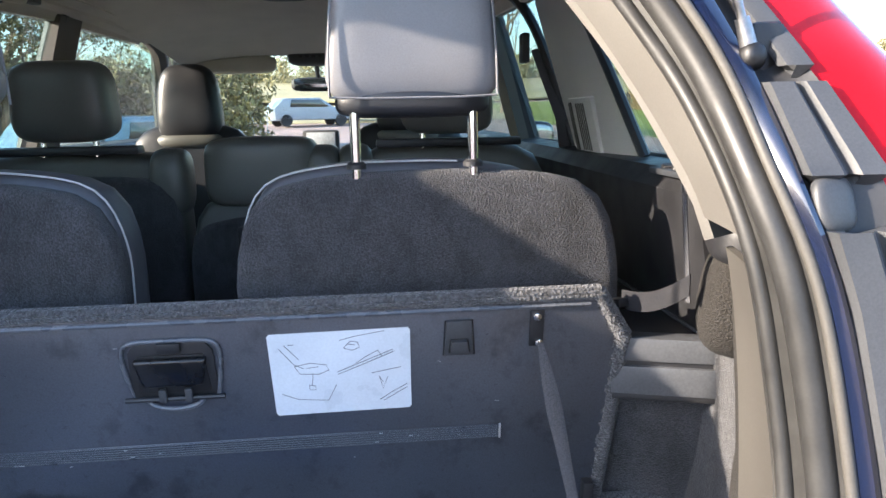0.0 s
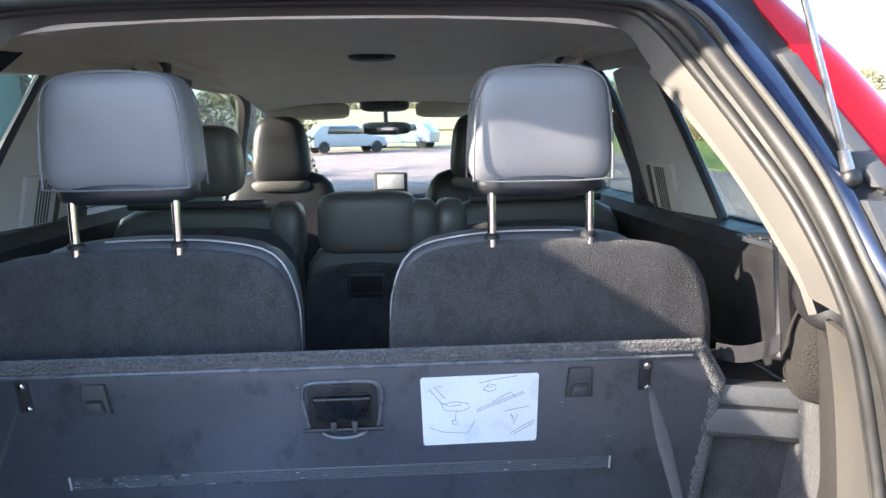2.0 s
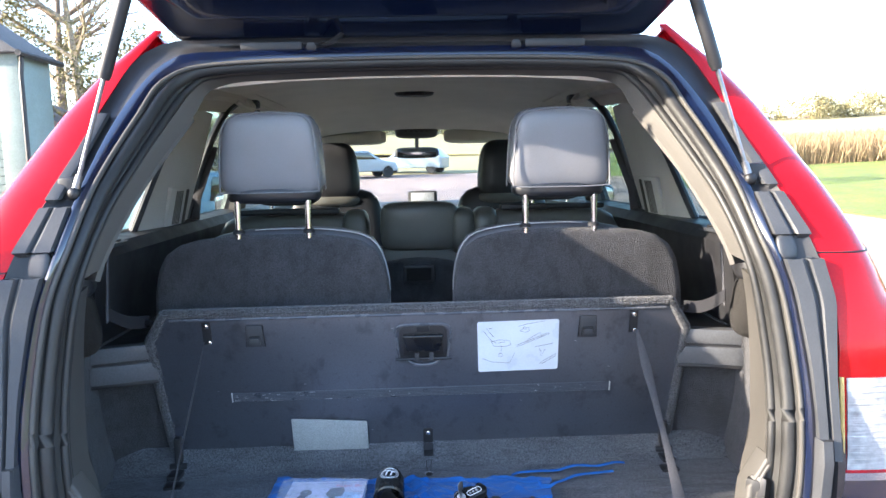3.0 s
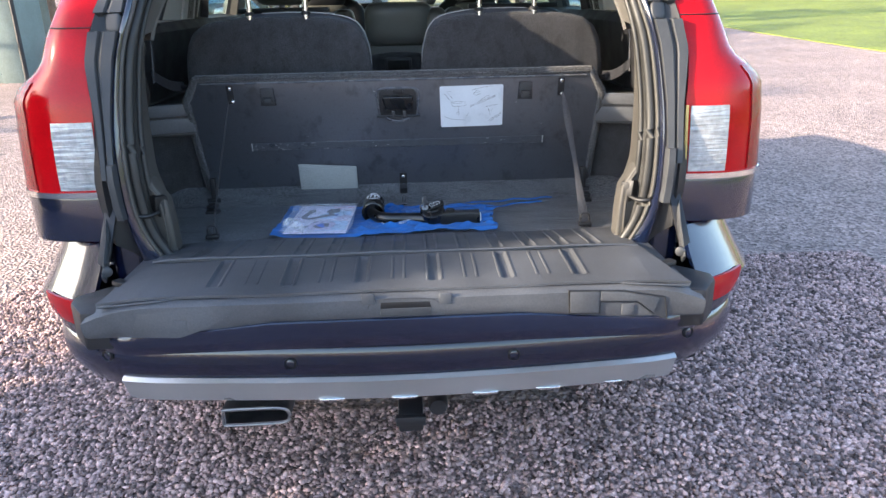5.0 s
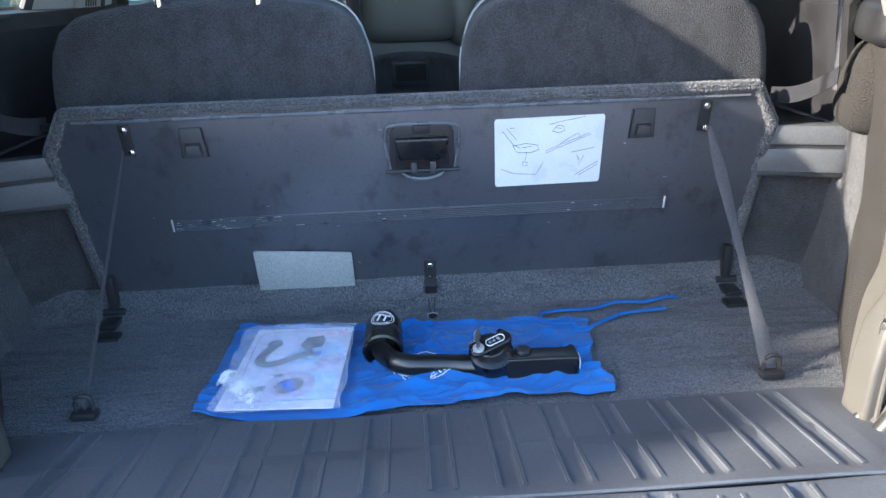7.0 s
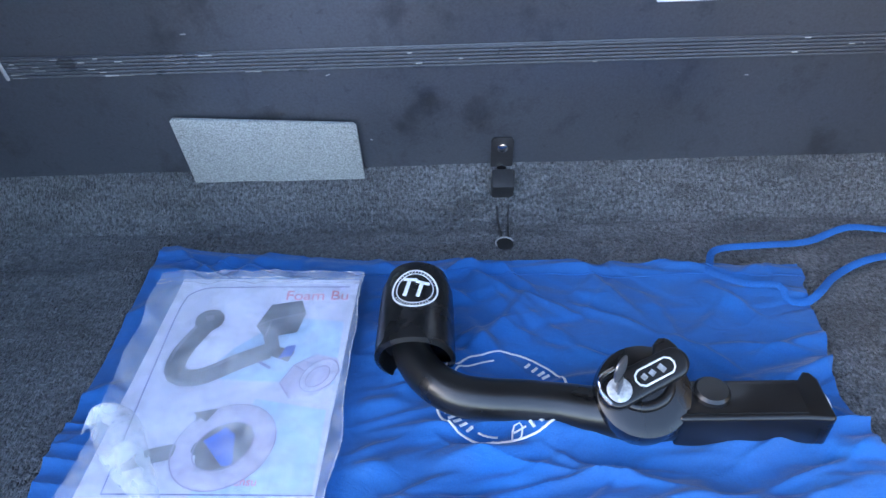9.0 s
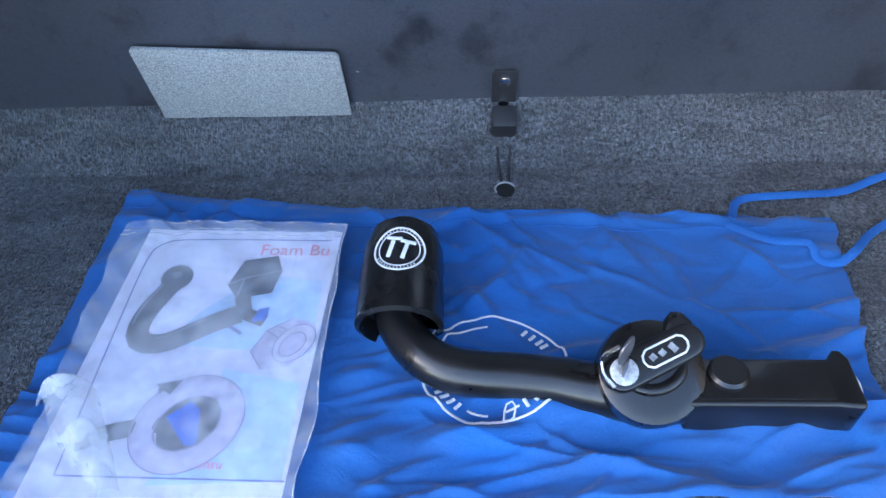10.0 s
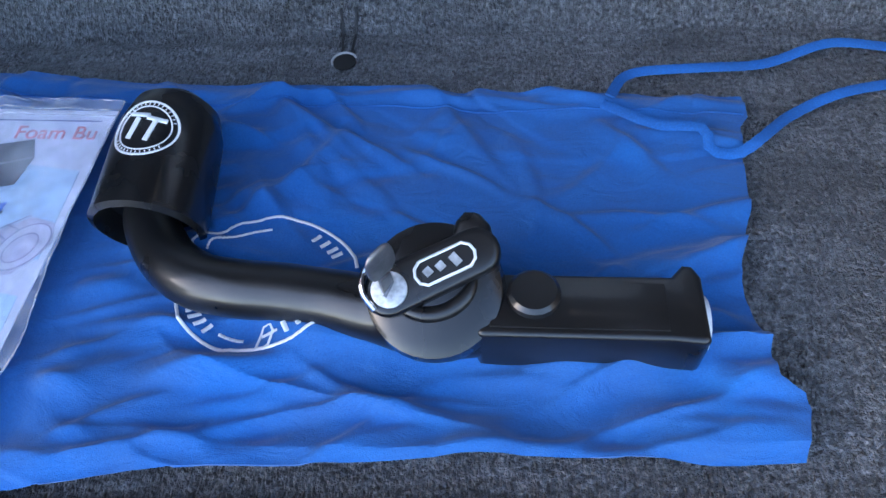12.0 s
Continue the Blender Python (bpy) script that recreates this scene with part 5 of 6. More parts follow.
RIGHT = [(0, 0), (.08, .002), (.12, -.004), (.4, -.006), (.55, -.017), (.6, -.018), (.72, -.012), (.84, -.010), (.87, .003), (.9, .005), (1, .0)]


def creases(n, seed):
    """Soft ridges and valleys of crumpled cloth, each along a short bent line."""
    rng = np.random.default_rng(seed)
    v = np.linspace(0, 1, bv)[None, :, None]
    p = fa[:, None, :] * (1 - v) + ne[:, None, :] * v
    x, y = p[..., 0], p[..., 1]
    out = np.zeros(x.shape)
    for k in range(n):
        near = rng.random() < .5
        cx, cy = rng.uniform(-.33, .29), rng.uniform(-.30, -.20) if near else rng.uniform(-.22, -.03)
        ang = rng.normal(.06, .22) if near else rng.normal(-.15, .55)
        half, wide = rng.uniform(.02, .085), rng.uniform(.0026, .0065)
        amp = rng.uniform(.0018, .0064) * (1 if rng.random() < .7 else -.6)
        dx, dy = x - cx, y - cy
        u, d = dx * math.cos(ang) + dy * math.sin(ang), -dx * math.sin(ang) + dy * math.cos(ang)
        d = d - rng.uniform(-3.5, 3.5) * u * u
        side = np.where(d > 0, wide, wide * rng.uniform(1.2, 2.6))
        out += amp * np.exp(-(d / side) ** 2) * np.clip(1 - (u / half) ** 2, 0, 1) ** 1.2
    calm = .35 + .65 * np.clip(np.abs(y + .212) / .03, 0, 1)
    return np.clip(out, -.005, .014) * calm


CREASE = creases(260, 19)
g = np.zeros((bu, bv, 3))
for i in range(bu):
    for j in range(bv):
        u, v = i / (bu - 1), j / (bv - 1)
        x, y = fa[i] * (1 - v) + ne[i] * v
        x += u ** 6 * float(np.interp(v, [a for a, _ in RIGHT], [b for _, b in RIGHT]))
        w = noise.noise((x * 5, y * 6, 31))
        w2 = noise.noise((x * 11 + 4, y * 12, 37))
        soft = noise.noise((x * 9 + .5 * w, y * 11, 3)) + .5 * noise.noise((x * 21, y * 24 + w, 8))
        low = min(1, max(0, (v - .60) / .18))
        a3 = abs(noise.noise((x * 2.6 + .5 * w, y * 26 + x * 4 + .8 * w, 23)))
        z = .7842 + .0030 * (soft + .4) * (1 - .3 * low) + CREASE[i, j] + low * .0075 * max(0, 1 - a3 * 2.8) ** 1.8
        z += .0008 * noise.noise((x * 60, y * 66, 51))
        under = math.exp(-(max(0, abs(x + .215) - .085) / .02) ** 2) * math.exp(-(max(0, abs(y + .18) - .11) / .02) ** 2)
        ridge = .80 - .035 * u + .02 * noise.noise((x * 7, 0, 2))
        z += .0075 * math.exp(-(max(0, v - ridge) / .10) ** 2) * math.exp(-(min(0, v - ridge) / .035) ** 2) * (.5 + .5 * min(1, max(0, (u - .1) * 3)))
        z += .003 * math.exp(-((v - .035) / .02) ** 2) + .004 * abs(noise.noise((x * 14, y * 14, 5))) * math.exp(-((u - 1) / .06) ** 2)
        y += .003 * noise.noise((x * 18, 3.3, v * 2))
        z = z * (1 - .85 * under) + .7862 * .85 * under
        g[i, j] = (x, y, max(z, .7835))
bag = top("cloth_bag", sheet(g, -.0016), BLUE, "crumpled bright blue cotton drawstring bag lying flat", "bag")


def bag_z(x, y):
    d = (g[..., 0] - x) ** 2 + (g[..., 1] - y) ** 2
    return float(g[..., 2].flat[int(d.argmin())])


CORD_A = [(.195, -.056), (.206, -.032), (.221, -.024), (.262, -.021), (.305, -.015), (.352, .003), (.400, .0), (.445, .012), (.47, .012)]
CORD_B = [(.19, -.060), (.222, -.077), (.250, -.084), (.254, -.097), (.270, -.100), (.284, -.092), (.310, -.066), (.345, -.048), (.39, -.036), (.43, -.034)]
for cord in (CORD_A, CORD_B):
    c = spline([(x, y, (bag_z(x, y) + .004) if x < .285 else .7865 + .002 * (k % 2)) for k, (x, y) in enumerate(cord)], 40)
    part("drawstring", tube(c, .0036, 8, .22, (0, -.35, .93)), BLUECORD, bag, "flat blue drawstring")
part("hem_seam", tube([(g[i, 18, 0], g[i, 18, 1], g[i, 18, 2] + .0006) for i in range(2, bu - 2)], .0007, 5), BLUECORD, bag)


# round white print on the bag
def printed(pts, r):
    return tube([(x, y, bag_z(x, y) + .0010) for x, y in spline(pts, max(2, len(pts)) * 2)], r, 6, .45)


RC = (-.008, -.198)
for r, a0, a1, wd in ((.052, 10, 172, .0010), (.052, 190, 352, .0010), (.043, 95, 150, .0009), (.043, 242, 262, .0009), (.043, 278, 290, .0009)):
    part("printed_ring", printed([(RC[0] + r * math.cos(radians(a)), RC[1] + r * .87 * math.sin(radians(a))) for a in np.linspace(a0, a1, 40)], wd), WHITE, bag)
for a in (58, 49, 40, 33, 198, 207, 216, 225, 233, 296, 305, 314, 322, 330):
    c, s_ = math.cos(radians(a)), math.sin(radians(a)) * .87
    part("printed_bar", printed([(RC[0] + .0405 * c, RC[1] + .0405 * s_), (RC[0] + .0475 * c, RC[1] + .0475 * s_)], .0014), WHITE, bag)
part("printed_box", printed([(RC[0] + x, RC[1] + y) for x, y in ((.004, -.044), (.010, -.044), (.012, -.033), (.006, -.033), (.004, -.044))], .0007), WHITE, bag)

# leaflet in a clear sleeve
lf = thing("leaflet", (-.22, -.18, .79), "printed fitting leaflet in a crinkled clear plastic sleeve", "leaflet")
ax = Vector((-.126, -.062, 0)) - Vector((-.298, -.056, 0))
LX = Vector((ax.x, ax.y, 0)).normalized()
LY = Vector((.11, .99, .035)).normalized()
LN = LX.cross(LY).normalized()
LY = LN.cross(LX)
LM = Matrix(((LX.x, LY.x, LN.x, -.2175), (LX.y, LY.y, LN.y, -.182), (LX.z, LY.z, LN.z, .7995), (0, 0, 0, 1)))
PAPER = mat("leaflet_paper", (.66, .66, .80), .5, 0, .12, 16, 60, .06)
part("paper", prism([(-.090, -.116), (.078, -.122), (.086, .112), (-.076, .114)], .0012, LM, .0004, 1), PAPER, lf, "pale lilac printed page")
PH = .0014


def flat(pts, material, name, h=PH):
    part(name, prism(pts, .0003, LM @ Matrix.Translation((0, 0, h)), 0), material, lf)


def stroke(pts, w, material, name, h=PH):
    part(name, tube([LM @ Vector((x, y, h)) for x, y in pts], w, 6, .12, LN), material, lf)


BALLINK = mat("photo_dark", (.075, .078, .10), .5)
LILAC = mat("photo_lilac", (.46, .43, .58), .5)
REDINK = mat("red_ink", (.78, .28, .34), .5)
NAVYINK = mat("navy_ink", (.10, .11, .28), .5)
SKYINK = mat("pale_blue_ink", (.42, .58, .78), .5)
flat([(-.03, .0), (.078, -.006), (.078, .06), (.03, .066), (-.01, .03)], SKYINK, "printed_patch", .0013)
flat([(-.01, -.105), (.076, -.10), (.076, -.03), (.02, -.02)], SKYINK, "printed_patch", .0013)
flat([(.045 * math.cos(a) * .28 - .038, .045 * math.sin(a) * .28 + .062) for a in np.linspace(0, 6.28, 18, endpoint=False)], BALLINK, "printed_ball", .0016)
stroke(spline([(-.04, .055), (-.052, .025), (-.05, .004), (-.03, .001), (.0, .018), (.02, .028)], 20), .0085, BALLINK, "printed_bar", .0017)
flat([(.004, .055), (.012, .080), (.038, .085), (.044, .070), (.040, .048), (.014, .042)], BALLINK, "printed_block", .0016)
stroke([(.018, .045), (.024, .028), (.040, .022)], .006, BALLINK, "printed_neck", .0017)
GREYINK = mat("photo_grey", (.22, .22, .27), .5)
stroke(spline([(-.047, .055), (-.057, .025), (-.052, .008), (-.034, .004), (-.004, .022)], 20), .0016, GREYINK, "printed_shine", .0024)
flat([(-.043, .066), (-.036, .068), (-.034, .062), (-.040, .060)], GREYINK, "printed_shine", .0020)
stroke([(.004, .055), (.016, .062), (.044, .070)], .0008, GREYINK, "printed_edge", .0020)
stroke([(.016, .062), (.014, .042)], .0008, GREYINK, "printed_edge", .0020)
flat([(.030, .02), (.040, .022), (.042, .034), (.034, .032)], mat("blue_ink", (.03, .12, .55), .5), "printed_blue", .0021)
LINEINK = mat("photo_line", (.24, .22, .34), .5)


def oval(cx, cy, rx, ry, turn, n=26):
    c, q = math.cos(radians(turn)), math.sin(radians(turn))
    return [(cx + rx * math.cos(a) * c - ry * math.sin(a) * q, cy + rx * math.cos(a) * q + ry * math.sin(a) * c) for a in np.linspace(0, 2 * math.pi, n, endpoint=False)]


# foam sleeve drawn as a short hollow cylinder
flat([(.036, -.006), (.044, .012), (.062, .024), (.078, .020), (.082, .006), (.066, -.016), (.046, -.020)], LILAC, "printed_sleeve", .0016)
flat(oval(.066, .002, .018, .0125, 55), mat("photo_pale", (.56, .53, .68), .5), "printed_sleeve_face", .0021)
flat(oval(.065, .001, .0115, .0075, 55), LILAC, "printed_sleeve_bore", .0026)
for ln in (oval(.066, .002, .018, .0125, 55) + oval(.066, .002, .018, .0125, 55)[:1], oval(.065, .001, .0115, .0075, 55) + oval(.065, .001, .0115, .0075, 55)[:1], [(.036, -.006), (.044, .012), (.062, .024)], [(.036, -.006), (.046, -.020)], [(.044, .012), (.054, .006)], [(.050, .017), (.060, .013)]):
    stroke(ln, .0005, LINEINK, "printed_outline", .0030)
# ring round the second bar, with the bar behind it
stroke(spline([(-.066, -.078), (-.045, -.070), (-.02, -.064), (.0, -.060)], 12), .0065, BALLINK, "printed_shadow", .0015)
flat([(-.022, -.036), (.006, -.030), (.026, -.040), (.034, -.056), (.022, -.086), (-.008, -.088)], BALLINK, "printed_block", .0015)
stroke(oval(.006, -.062, .031, .026, 40, 32) + oval(.006, -.062, .031, .026, 40, 32)[:1], .0078, LILAC, "printed_ring_photo", .0018)
for rx, ry in ((.039, .034), (.023, .018)):
    stroke(oval(.006, -.062, rx, ry, 40, 32) + oval(.006, -.062, rx, ry, 40, 32)[:1], .0005, LINEINK, "printed_outline", .0028)
flat([(-.010, -.058), (.004, -.046), (.012, -.052), (.016, -.078), (.008, -.078)], bpy.data.materials["blue_ink"], "printed_blue", .0021)
flat([(-.024, -.034), (-.006, -.030), (-.012, -.042)], BALLINK, "printed_fin", .0031)
stroke([(.025, .010), (.012, .018)], .0013, NAVYINK, "printed_arrow", .0017)
stroke(spline([(-.070, -.100), (-.070, .0), (-.068, .080), (-.058, .098), (-.03, .102), (.078, .102)], 40), .0006, NAVYINK, "printed_border", .0017)
stroke([(-.070, -.100), (.078, -.100)], .0006, NAVYINK, "printed_border", .0017)
text("headline", "Foam Bu", .016, LM @ Matrix.Translation((.022, .086, .0018)), REDINK, lf)
text("footnote", "Please ensu", .009, LM @ Matrix.Translation((-.005, -.093, .0018)), REDINK, lf)
sl = np.array([[LM @ Vector((-.097 + .186 * a + .006 * noise.noise((0, b * 5, 2)), -.128 + .246 * b + .004 * noise.noise((a * 5, 0, 8)), .0034 + .0070 * abs(noise.noise((a * 4.5, b * 4, 1))) + .0026 * abs(noise.noise((a * 13 + b * 7, b * 12 - a * 5, 4))) + .0008 * noise.noise((a * 40, b * 44, 9)) + .006 * max(0, .25 - a) * max(0, .35 - b) * 30 * abs(noise.noise((a * 16, b * 14, 3))))) for b in np.linspace(0, 1, 90)] for a in np.linspace(0, 1, 70)])
# White in the film stands for the sheen on the clear sleeve
SLEEVE = film_mat("sheen_sleeve", (.90, .92, 1.0), .15, .05)
sv = part("sleeve", sheet(sl, .0003), SLEEVE, lf, "crinkled clear plastic sleeve")
sv.visible_shadow = False
MILKY = film_mat("milky_sleeve", (.86, .89, .95), .27, .15)
# welded edges and the press seal of the sleeve
for c in (sl[-1], sl[:, -1], sl[:, -4], sl[:, -6]):
    part("sleeve_edge", tube([Vector(p) + Vector((0, 0, .0004)) for p in c], .0006, 6, .5), MILKY, lf)
FLAP = spline([(-.322, -.218, .796), (-.302, -.212, .806), (-.286, -.224, .806), (-.274, -.244, .808), (-.264, -.264, .803), (-.252, -.290, .797)], 44)
flap_g = np.array([[(p[0] - (.006 + .022 * math.sin(math.pi * min(1, k / 38))) * u + .016 * max(0, .4 - u), p[1] - .010 * u, p[2] + (.011 * math.sin(math.pi * u ** .7) + .0012 * noise.noise((k * .16, u * 3, 5))) * min(1, k / 6) - .006 * u) for u in np.linspace(0, 1, 18)] for k, p in enumerate(FLAP)])
sc = part("sleeve_corner", sheet(flap_g, .0004), MILKY, lf, "crumpled milky sleeve corner")
sc.visible_shadow = False

# detachable tow bar neck on the bag
tb = thing("tow_bar_neck", (.05, -.22, .79), "satin black detachable tow bar neck with a ball cap", "tow bar")
neck = spline([(-.080, -.135, .812), (-.078, -.165, .806), (-.063, -.190, .803), (-.043, -.2045, .802), (-.02, -.210, .802), (.007, -.2125, .802), (.035, -.217, .802), (.058, -.2225, .802), (.085, -.226, .803), (.125, -.228, .804)], 48)
part("neck", tube(neck, np.interp(np.linspace(0, 1, 48), [0, .12, .3, .62, .74, .82, .9, 1], [.0145, .0155, .0162, .0162, .018, .0215, .0225, .019]), 20), BARPAINT, tb, "curved satin black steel neck")
part("shaft", prism([(.106, -.0175), (.110, -.0175), (.196, -.0175), (.2125, -.019), (.2145, -.017), (.2145, .0175), (.211, .0245), (.206, .0245), (.200, .0175), (.110, .0175), (.106, .0175)], .036, Matrix.Translation((.006, -.2285, .7865)) @ pose(0, 0, 0, 0, 0, -1), .004, 3), BARPAINT, tb, "square black shaft with a notched end")
part("shaft_groove", prism([(.112, -.0135), (.196, -.0135), (.196, .0125), (.112, .0125)], .0012, Matrix.Translation((.006, -.2285, .8222)) @ pose(0, 0, 0, 0, 0, -1), .0005), BARPAINT, tb)
part("end_plug", lathe([(.014, 0), (.014, .003)], Matrix.Translation((.2205, -.2305, .804)) @ pose(0, 0, 0, 0, 90), 16), WHITE, tb)
part("release_pin", lathe([(.013, 0), (.013, .007), (.011, .009)], Matrix.Translation((.139, -.227, .820)), 20), BARPAINT, tb)
CAPD = Vector((.02, .92, .16)).normalized()
capm = Matrix.Translation((-.0755, -.174, .810)) @ CAPD.to_track_quat('Z', 'Y').to_matrix().to_4x4()
cap = part("ball_cap", lathe([(.0, .012), (.0255, .012), (.0285, -.003), (.0322, -.001), (.0318, .010), (.0308, .045), (.0298, .062), (.0250, .078), (.015, .0865), (0, .0895)], capm, 40), CAPPL, tb, "black plastic ball cap with a round emblem")


def emblem(pts, w, h=.0345):
    out = []
    for x, y in [(x * .985 + y * .17, y * .985 - x * .17) for x, y in pts]:
        # wrap on the round cap
        c = Vector((-.0755, -.174, .810)) + CAPD * (.046 + y)
        n = (Vector((x, 0, 0)) + Vector((0, -.16, .92)).normalized() * math.sqrt(max(.0309 ** 2 - x * x, 0)))
        out.append(c + n * (.0313 / .0309))
    return tube(out, w, 5, .5)


for r, wd in ((.0178, .0008), (.0145, .0005)):
    part("emblem_ring", emblem([(r * math.cos(a), r * math.sin(a)) for a in np.linspace(0, 6.2832, 40)], wd), WHITE, cap)
for a in list(range(28, 156, 9)) + list(range(214, 330, 9)):
    c, q = math.cos(radians(a)), math.sin(radians(a))
    part("emblem_mark", emblem([(.0154 * c, .0154 * q), (.0168 * c, .0168 * q)], .0004), WHITE, cap)
for x0 in (-.0056, .0048):
    part("emblem_bar", emblem([(x0 - .0052, .0068 + .0015 * (x0 < 0)), (x0 + .0058, .0068 + .0015 * (x0 < 0))], .0016), WHITE, cap)
    part("emblem_stem", emblem([(x0, .006), (x0 - .001, -.008)], .0017), WHITE, cap)
# locking knob
LOCK = mat("worn_zinc", (.50, .51, .52), .5, .5, .3, 60, 300, .3)
KN = Vector((-.05, -.42, .90)).normalized()
KM = Matrix.Translation(Vector((.092, -.212, .797)) + KN * .004) @ KN.to_track_quat('Z', 'Y').to_matrix().to_4x4()
knob = part("locking_knob", lathe([(.032, -.004), (.0345, .004), (.0352, .022), (.0335, .030), (.026, .034), (0, .0345)], KM, 36), CAPPL, tb, "round black locking knob with a key")
KR = KM @ pose(-.001, .007, 0, 0, 0, 31)
stad = [(-.022 + .0125 * math.cos(a), .0125 * math.sin(a)) for a in np.linspace(.5 * math.pi, 1.5 * math.pi, 10)] + [(.024 + .0115 * math.cos(a), .0115 * math.sin(a)) for a in np.linspace(-.5 * math.pi, .5 * math.pi, 10)]
part("knob_grip", prism(stad, .015, KR @ Matrix.Translation((0, 0, .0265)), .0035, 3), CAPPL, knob)
for rad, zz, rr2, a0, a1 in ((.0225, .0335, .0042, 188, 325), (.0315, .0275, .0040, 195, 350)):
    part("knob_ridge", tube([KR @ Vector((rad * math.cos(radians(a)), .003 + rad * math.sin(radians(a)), zz)) for a in np.linspace(a0, a1, 26)], [rr2 * (1 - .75 * abs(q) ** 4) for q in np.linspace(-1, 1, 26)], 10), CAPPL, knob)
part("knob_fin", prism([(.012, .008), (.021, .019), (.027, .0215), (.033, .0190), (.0355, .010), (.033, .0)], .014, KR @ Matrix.Translation((0, 0, .022)), .005, 3), CAPPL, knob)
part("key_lock", lathe([(.0088, 0), (.0088, .0022), (.0080, .0026)], KR @ Matrix.Translation((-.021, .0, .041)), 24), LOCK, knob, "round steel key lock")
part("key_slot", box((0, 0, 0), (.008, .0015, .002), 0, KR @ Matrix.Translation((-.021, .0, .0440)) @ pose(0, 0, 0, 0, 0, 40)), INK, knob)
lock_at = KR @ Vector((-.021, 0, .043))
part("key", join(box(lock_at + Vector((-.0006, .0006, .005)), (.007, .0022, .012), .0006, pose(0, 0, 0, 0, -4, 50)), pillow(lock_at + Vector((-.0016, .0016, .020)), (.0165, .0034, .021), 3.0, pose(0, 0, 0, 0, -6, 50), 5)), STEEL, knob, "bright steel key standing in the lock")
part("lock_cover", tube(spline([KR @ Vector(p) for p in ((-.031, -.006, .042), (-.033, .004, .0425), (-.028, .0135, .0425), (-.016, .015, .042))], 14), .0016, 8), CHROME, knob, "thin bright edge beside the lock")
part("knob_label", tube([KR @ Vector((-.003 + .022 * t, .0 + .006 * sgn, .0428)) for t, sgn in [(a, 1) for a in np.linspace(0, 1, 6)] + [(1.15, .6), (1.2, 0), (1.15, -.6)] + [(a, -1) for a in np.linspace(1, 0, 6)] + [(-.15, -.6), (-.2, 0), (-.15, .6), (0, 1)]], .0008, 5), WHITE, knob)
for t, w in ((.1, .003), (.4, .0025), (.75, .004)):
    part("label_mark", box((0, 0, 0), (.004, .006 if w > .003 else .004, .0006), 0, KR @ Matrix.Translation((-.003 + .022 * t, 0, .0428)) @ pose(0, 0, 0, 0, 0, 20)), LOCK, knob)

# ---- surroundings ----
def patch(name, x0, x1, y0, y1, lift, material, label, cat, n=14):
    g = np.array([[(x, y, float(land(x, y)) + lift) for y in np.linspace(y0, y1, n)] for x in np.linspace(x0, x1, n)])
    g += 0
    bm = sheet(g, lift * .9)
    return top(name, bm, material, label, cat, kind="structure")


GRASS = mat("lawn_grass", (.17, .205, .035), .9, 0, .25, .9, 14, .35, bump=.8, bscale=60, bdist=.03)
FIELD = mat("pale_field", (.30, .255, .125), .9, 0, .15, .1, 1.0, .2)
patch("lawn", 10.6, 60, -30, 34, .03, GRASS, "short sunlit green lawn", "lawn")
patch("lawn", 9, 60, 34, 60, .03, GRASS, "short sunlit green lawn", "lawn")
patch("verge", -20, 9, 40, 62, .04, FIELD, "dry grass verge beyond the drive", "grass")
patch("field", -300, 500, 62, 460, .12, FIELD, "pale dry field rising beyond the reeds", "field")


def blades(name, boxes, n, h, w, material, label, cat, seed, lean=.25):
    """Many upright thin blades: one heap."""
    rng = np.random.default_rng(seed)
    vs, fs = [], []
    for x0, x1, y0, y1 in boxes:
        x, y = rng.uniform(x0, x1, n), rng.uniform(y0, y1, n)
        z = land(x, y)
        a, hh, lx, ly = rng.uniform(0, 3.14, n), h * rng.uniform(.5, 1.15, n), rng.normal(0, lean, n), rng.normal(0, lean, n)
        dx, dy = np.cos(a) * w, np.sin(a) * w
        p = np.stack([np.stack([x - dx, y - dy, z], 1), np.stack([x + dx, y + dy, z], 1), np.stack([x + lx * hh * .5 + dx * .6, y + ly * hh * .5, z + hh * .6], 1), np.stack([x + lx * hh, y + ly * hh, z + hh], 1)], 1)
        k = sum(len(v) for v in vs)
        vs.append(p.reshape(-1, 3))
        b = k + 4 * np.arange(n)
        fs += [np.stack([b, b + 1, b + 2], 1), np.stack([b, b + 2, b + 3], 1)]
    me = bpy.data.meshes.new(name)
    me.from_pydata(np.concatenate(vs).tolist(), [], np.concatenate(fs).tolist())
    me.materials.append(material)
    tagged(new(name, me), label, cat, kind="stuff")


def leaves(centres, n, size, seed):
    """Leaf tufts round centres (x, y, z, radius): arrays of vertices and faces."""
    rng = np.random.default_rng(seed)
    c = np.array(centres)[rng.integers(0, len(centres), n)]
    d = rng.normal(0, 1, (n, 3))
    d /= np.linalg.norm(d, axis=1, keepdims=True)
    p = c[:, :3] + d * (c[:, 3] * rng.uniform(.35, 1.0, n) ** .6)[:, None]
    a, b = rng.normal(0, 1, (n, 3)), rng.normal(0, 1, (n, 3))
    a /= np.linalg.norm(a, axis=1, keepdims=True)
    b /= np.linalg.norm(b, axis=1, keepdims=True)
    s = size * rng.uniform(.5, 1.3, (n, 1))
    v = np.stack([p - a * s, p + b * s * .45, p + a * s, p - b * s * .45], 1).reshape(-1, 3)
    f = (4 * np.arange(n))[:, None] + np.array([0, 1, 2, 3])
    return v, f


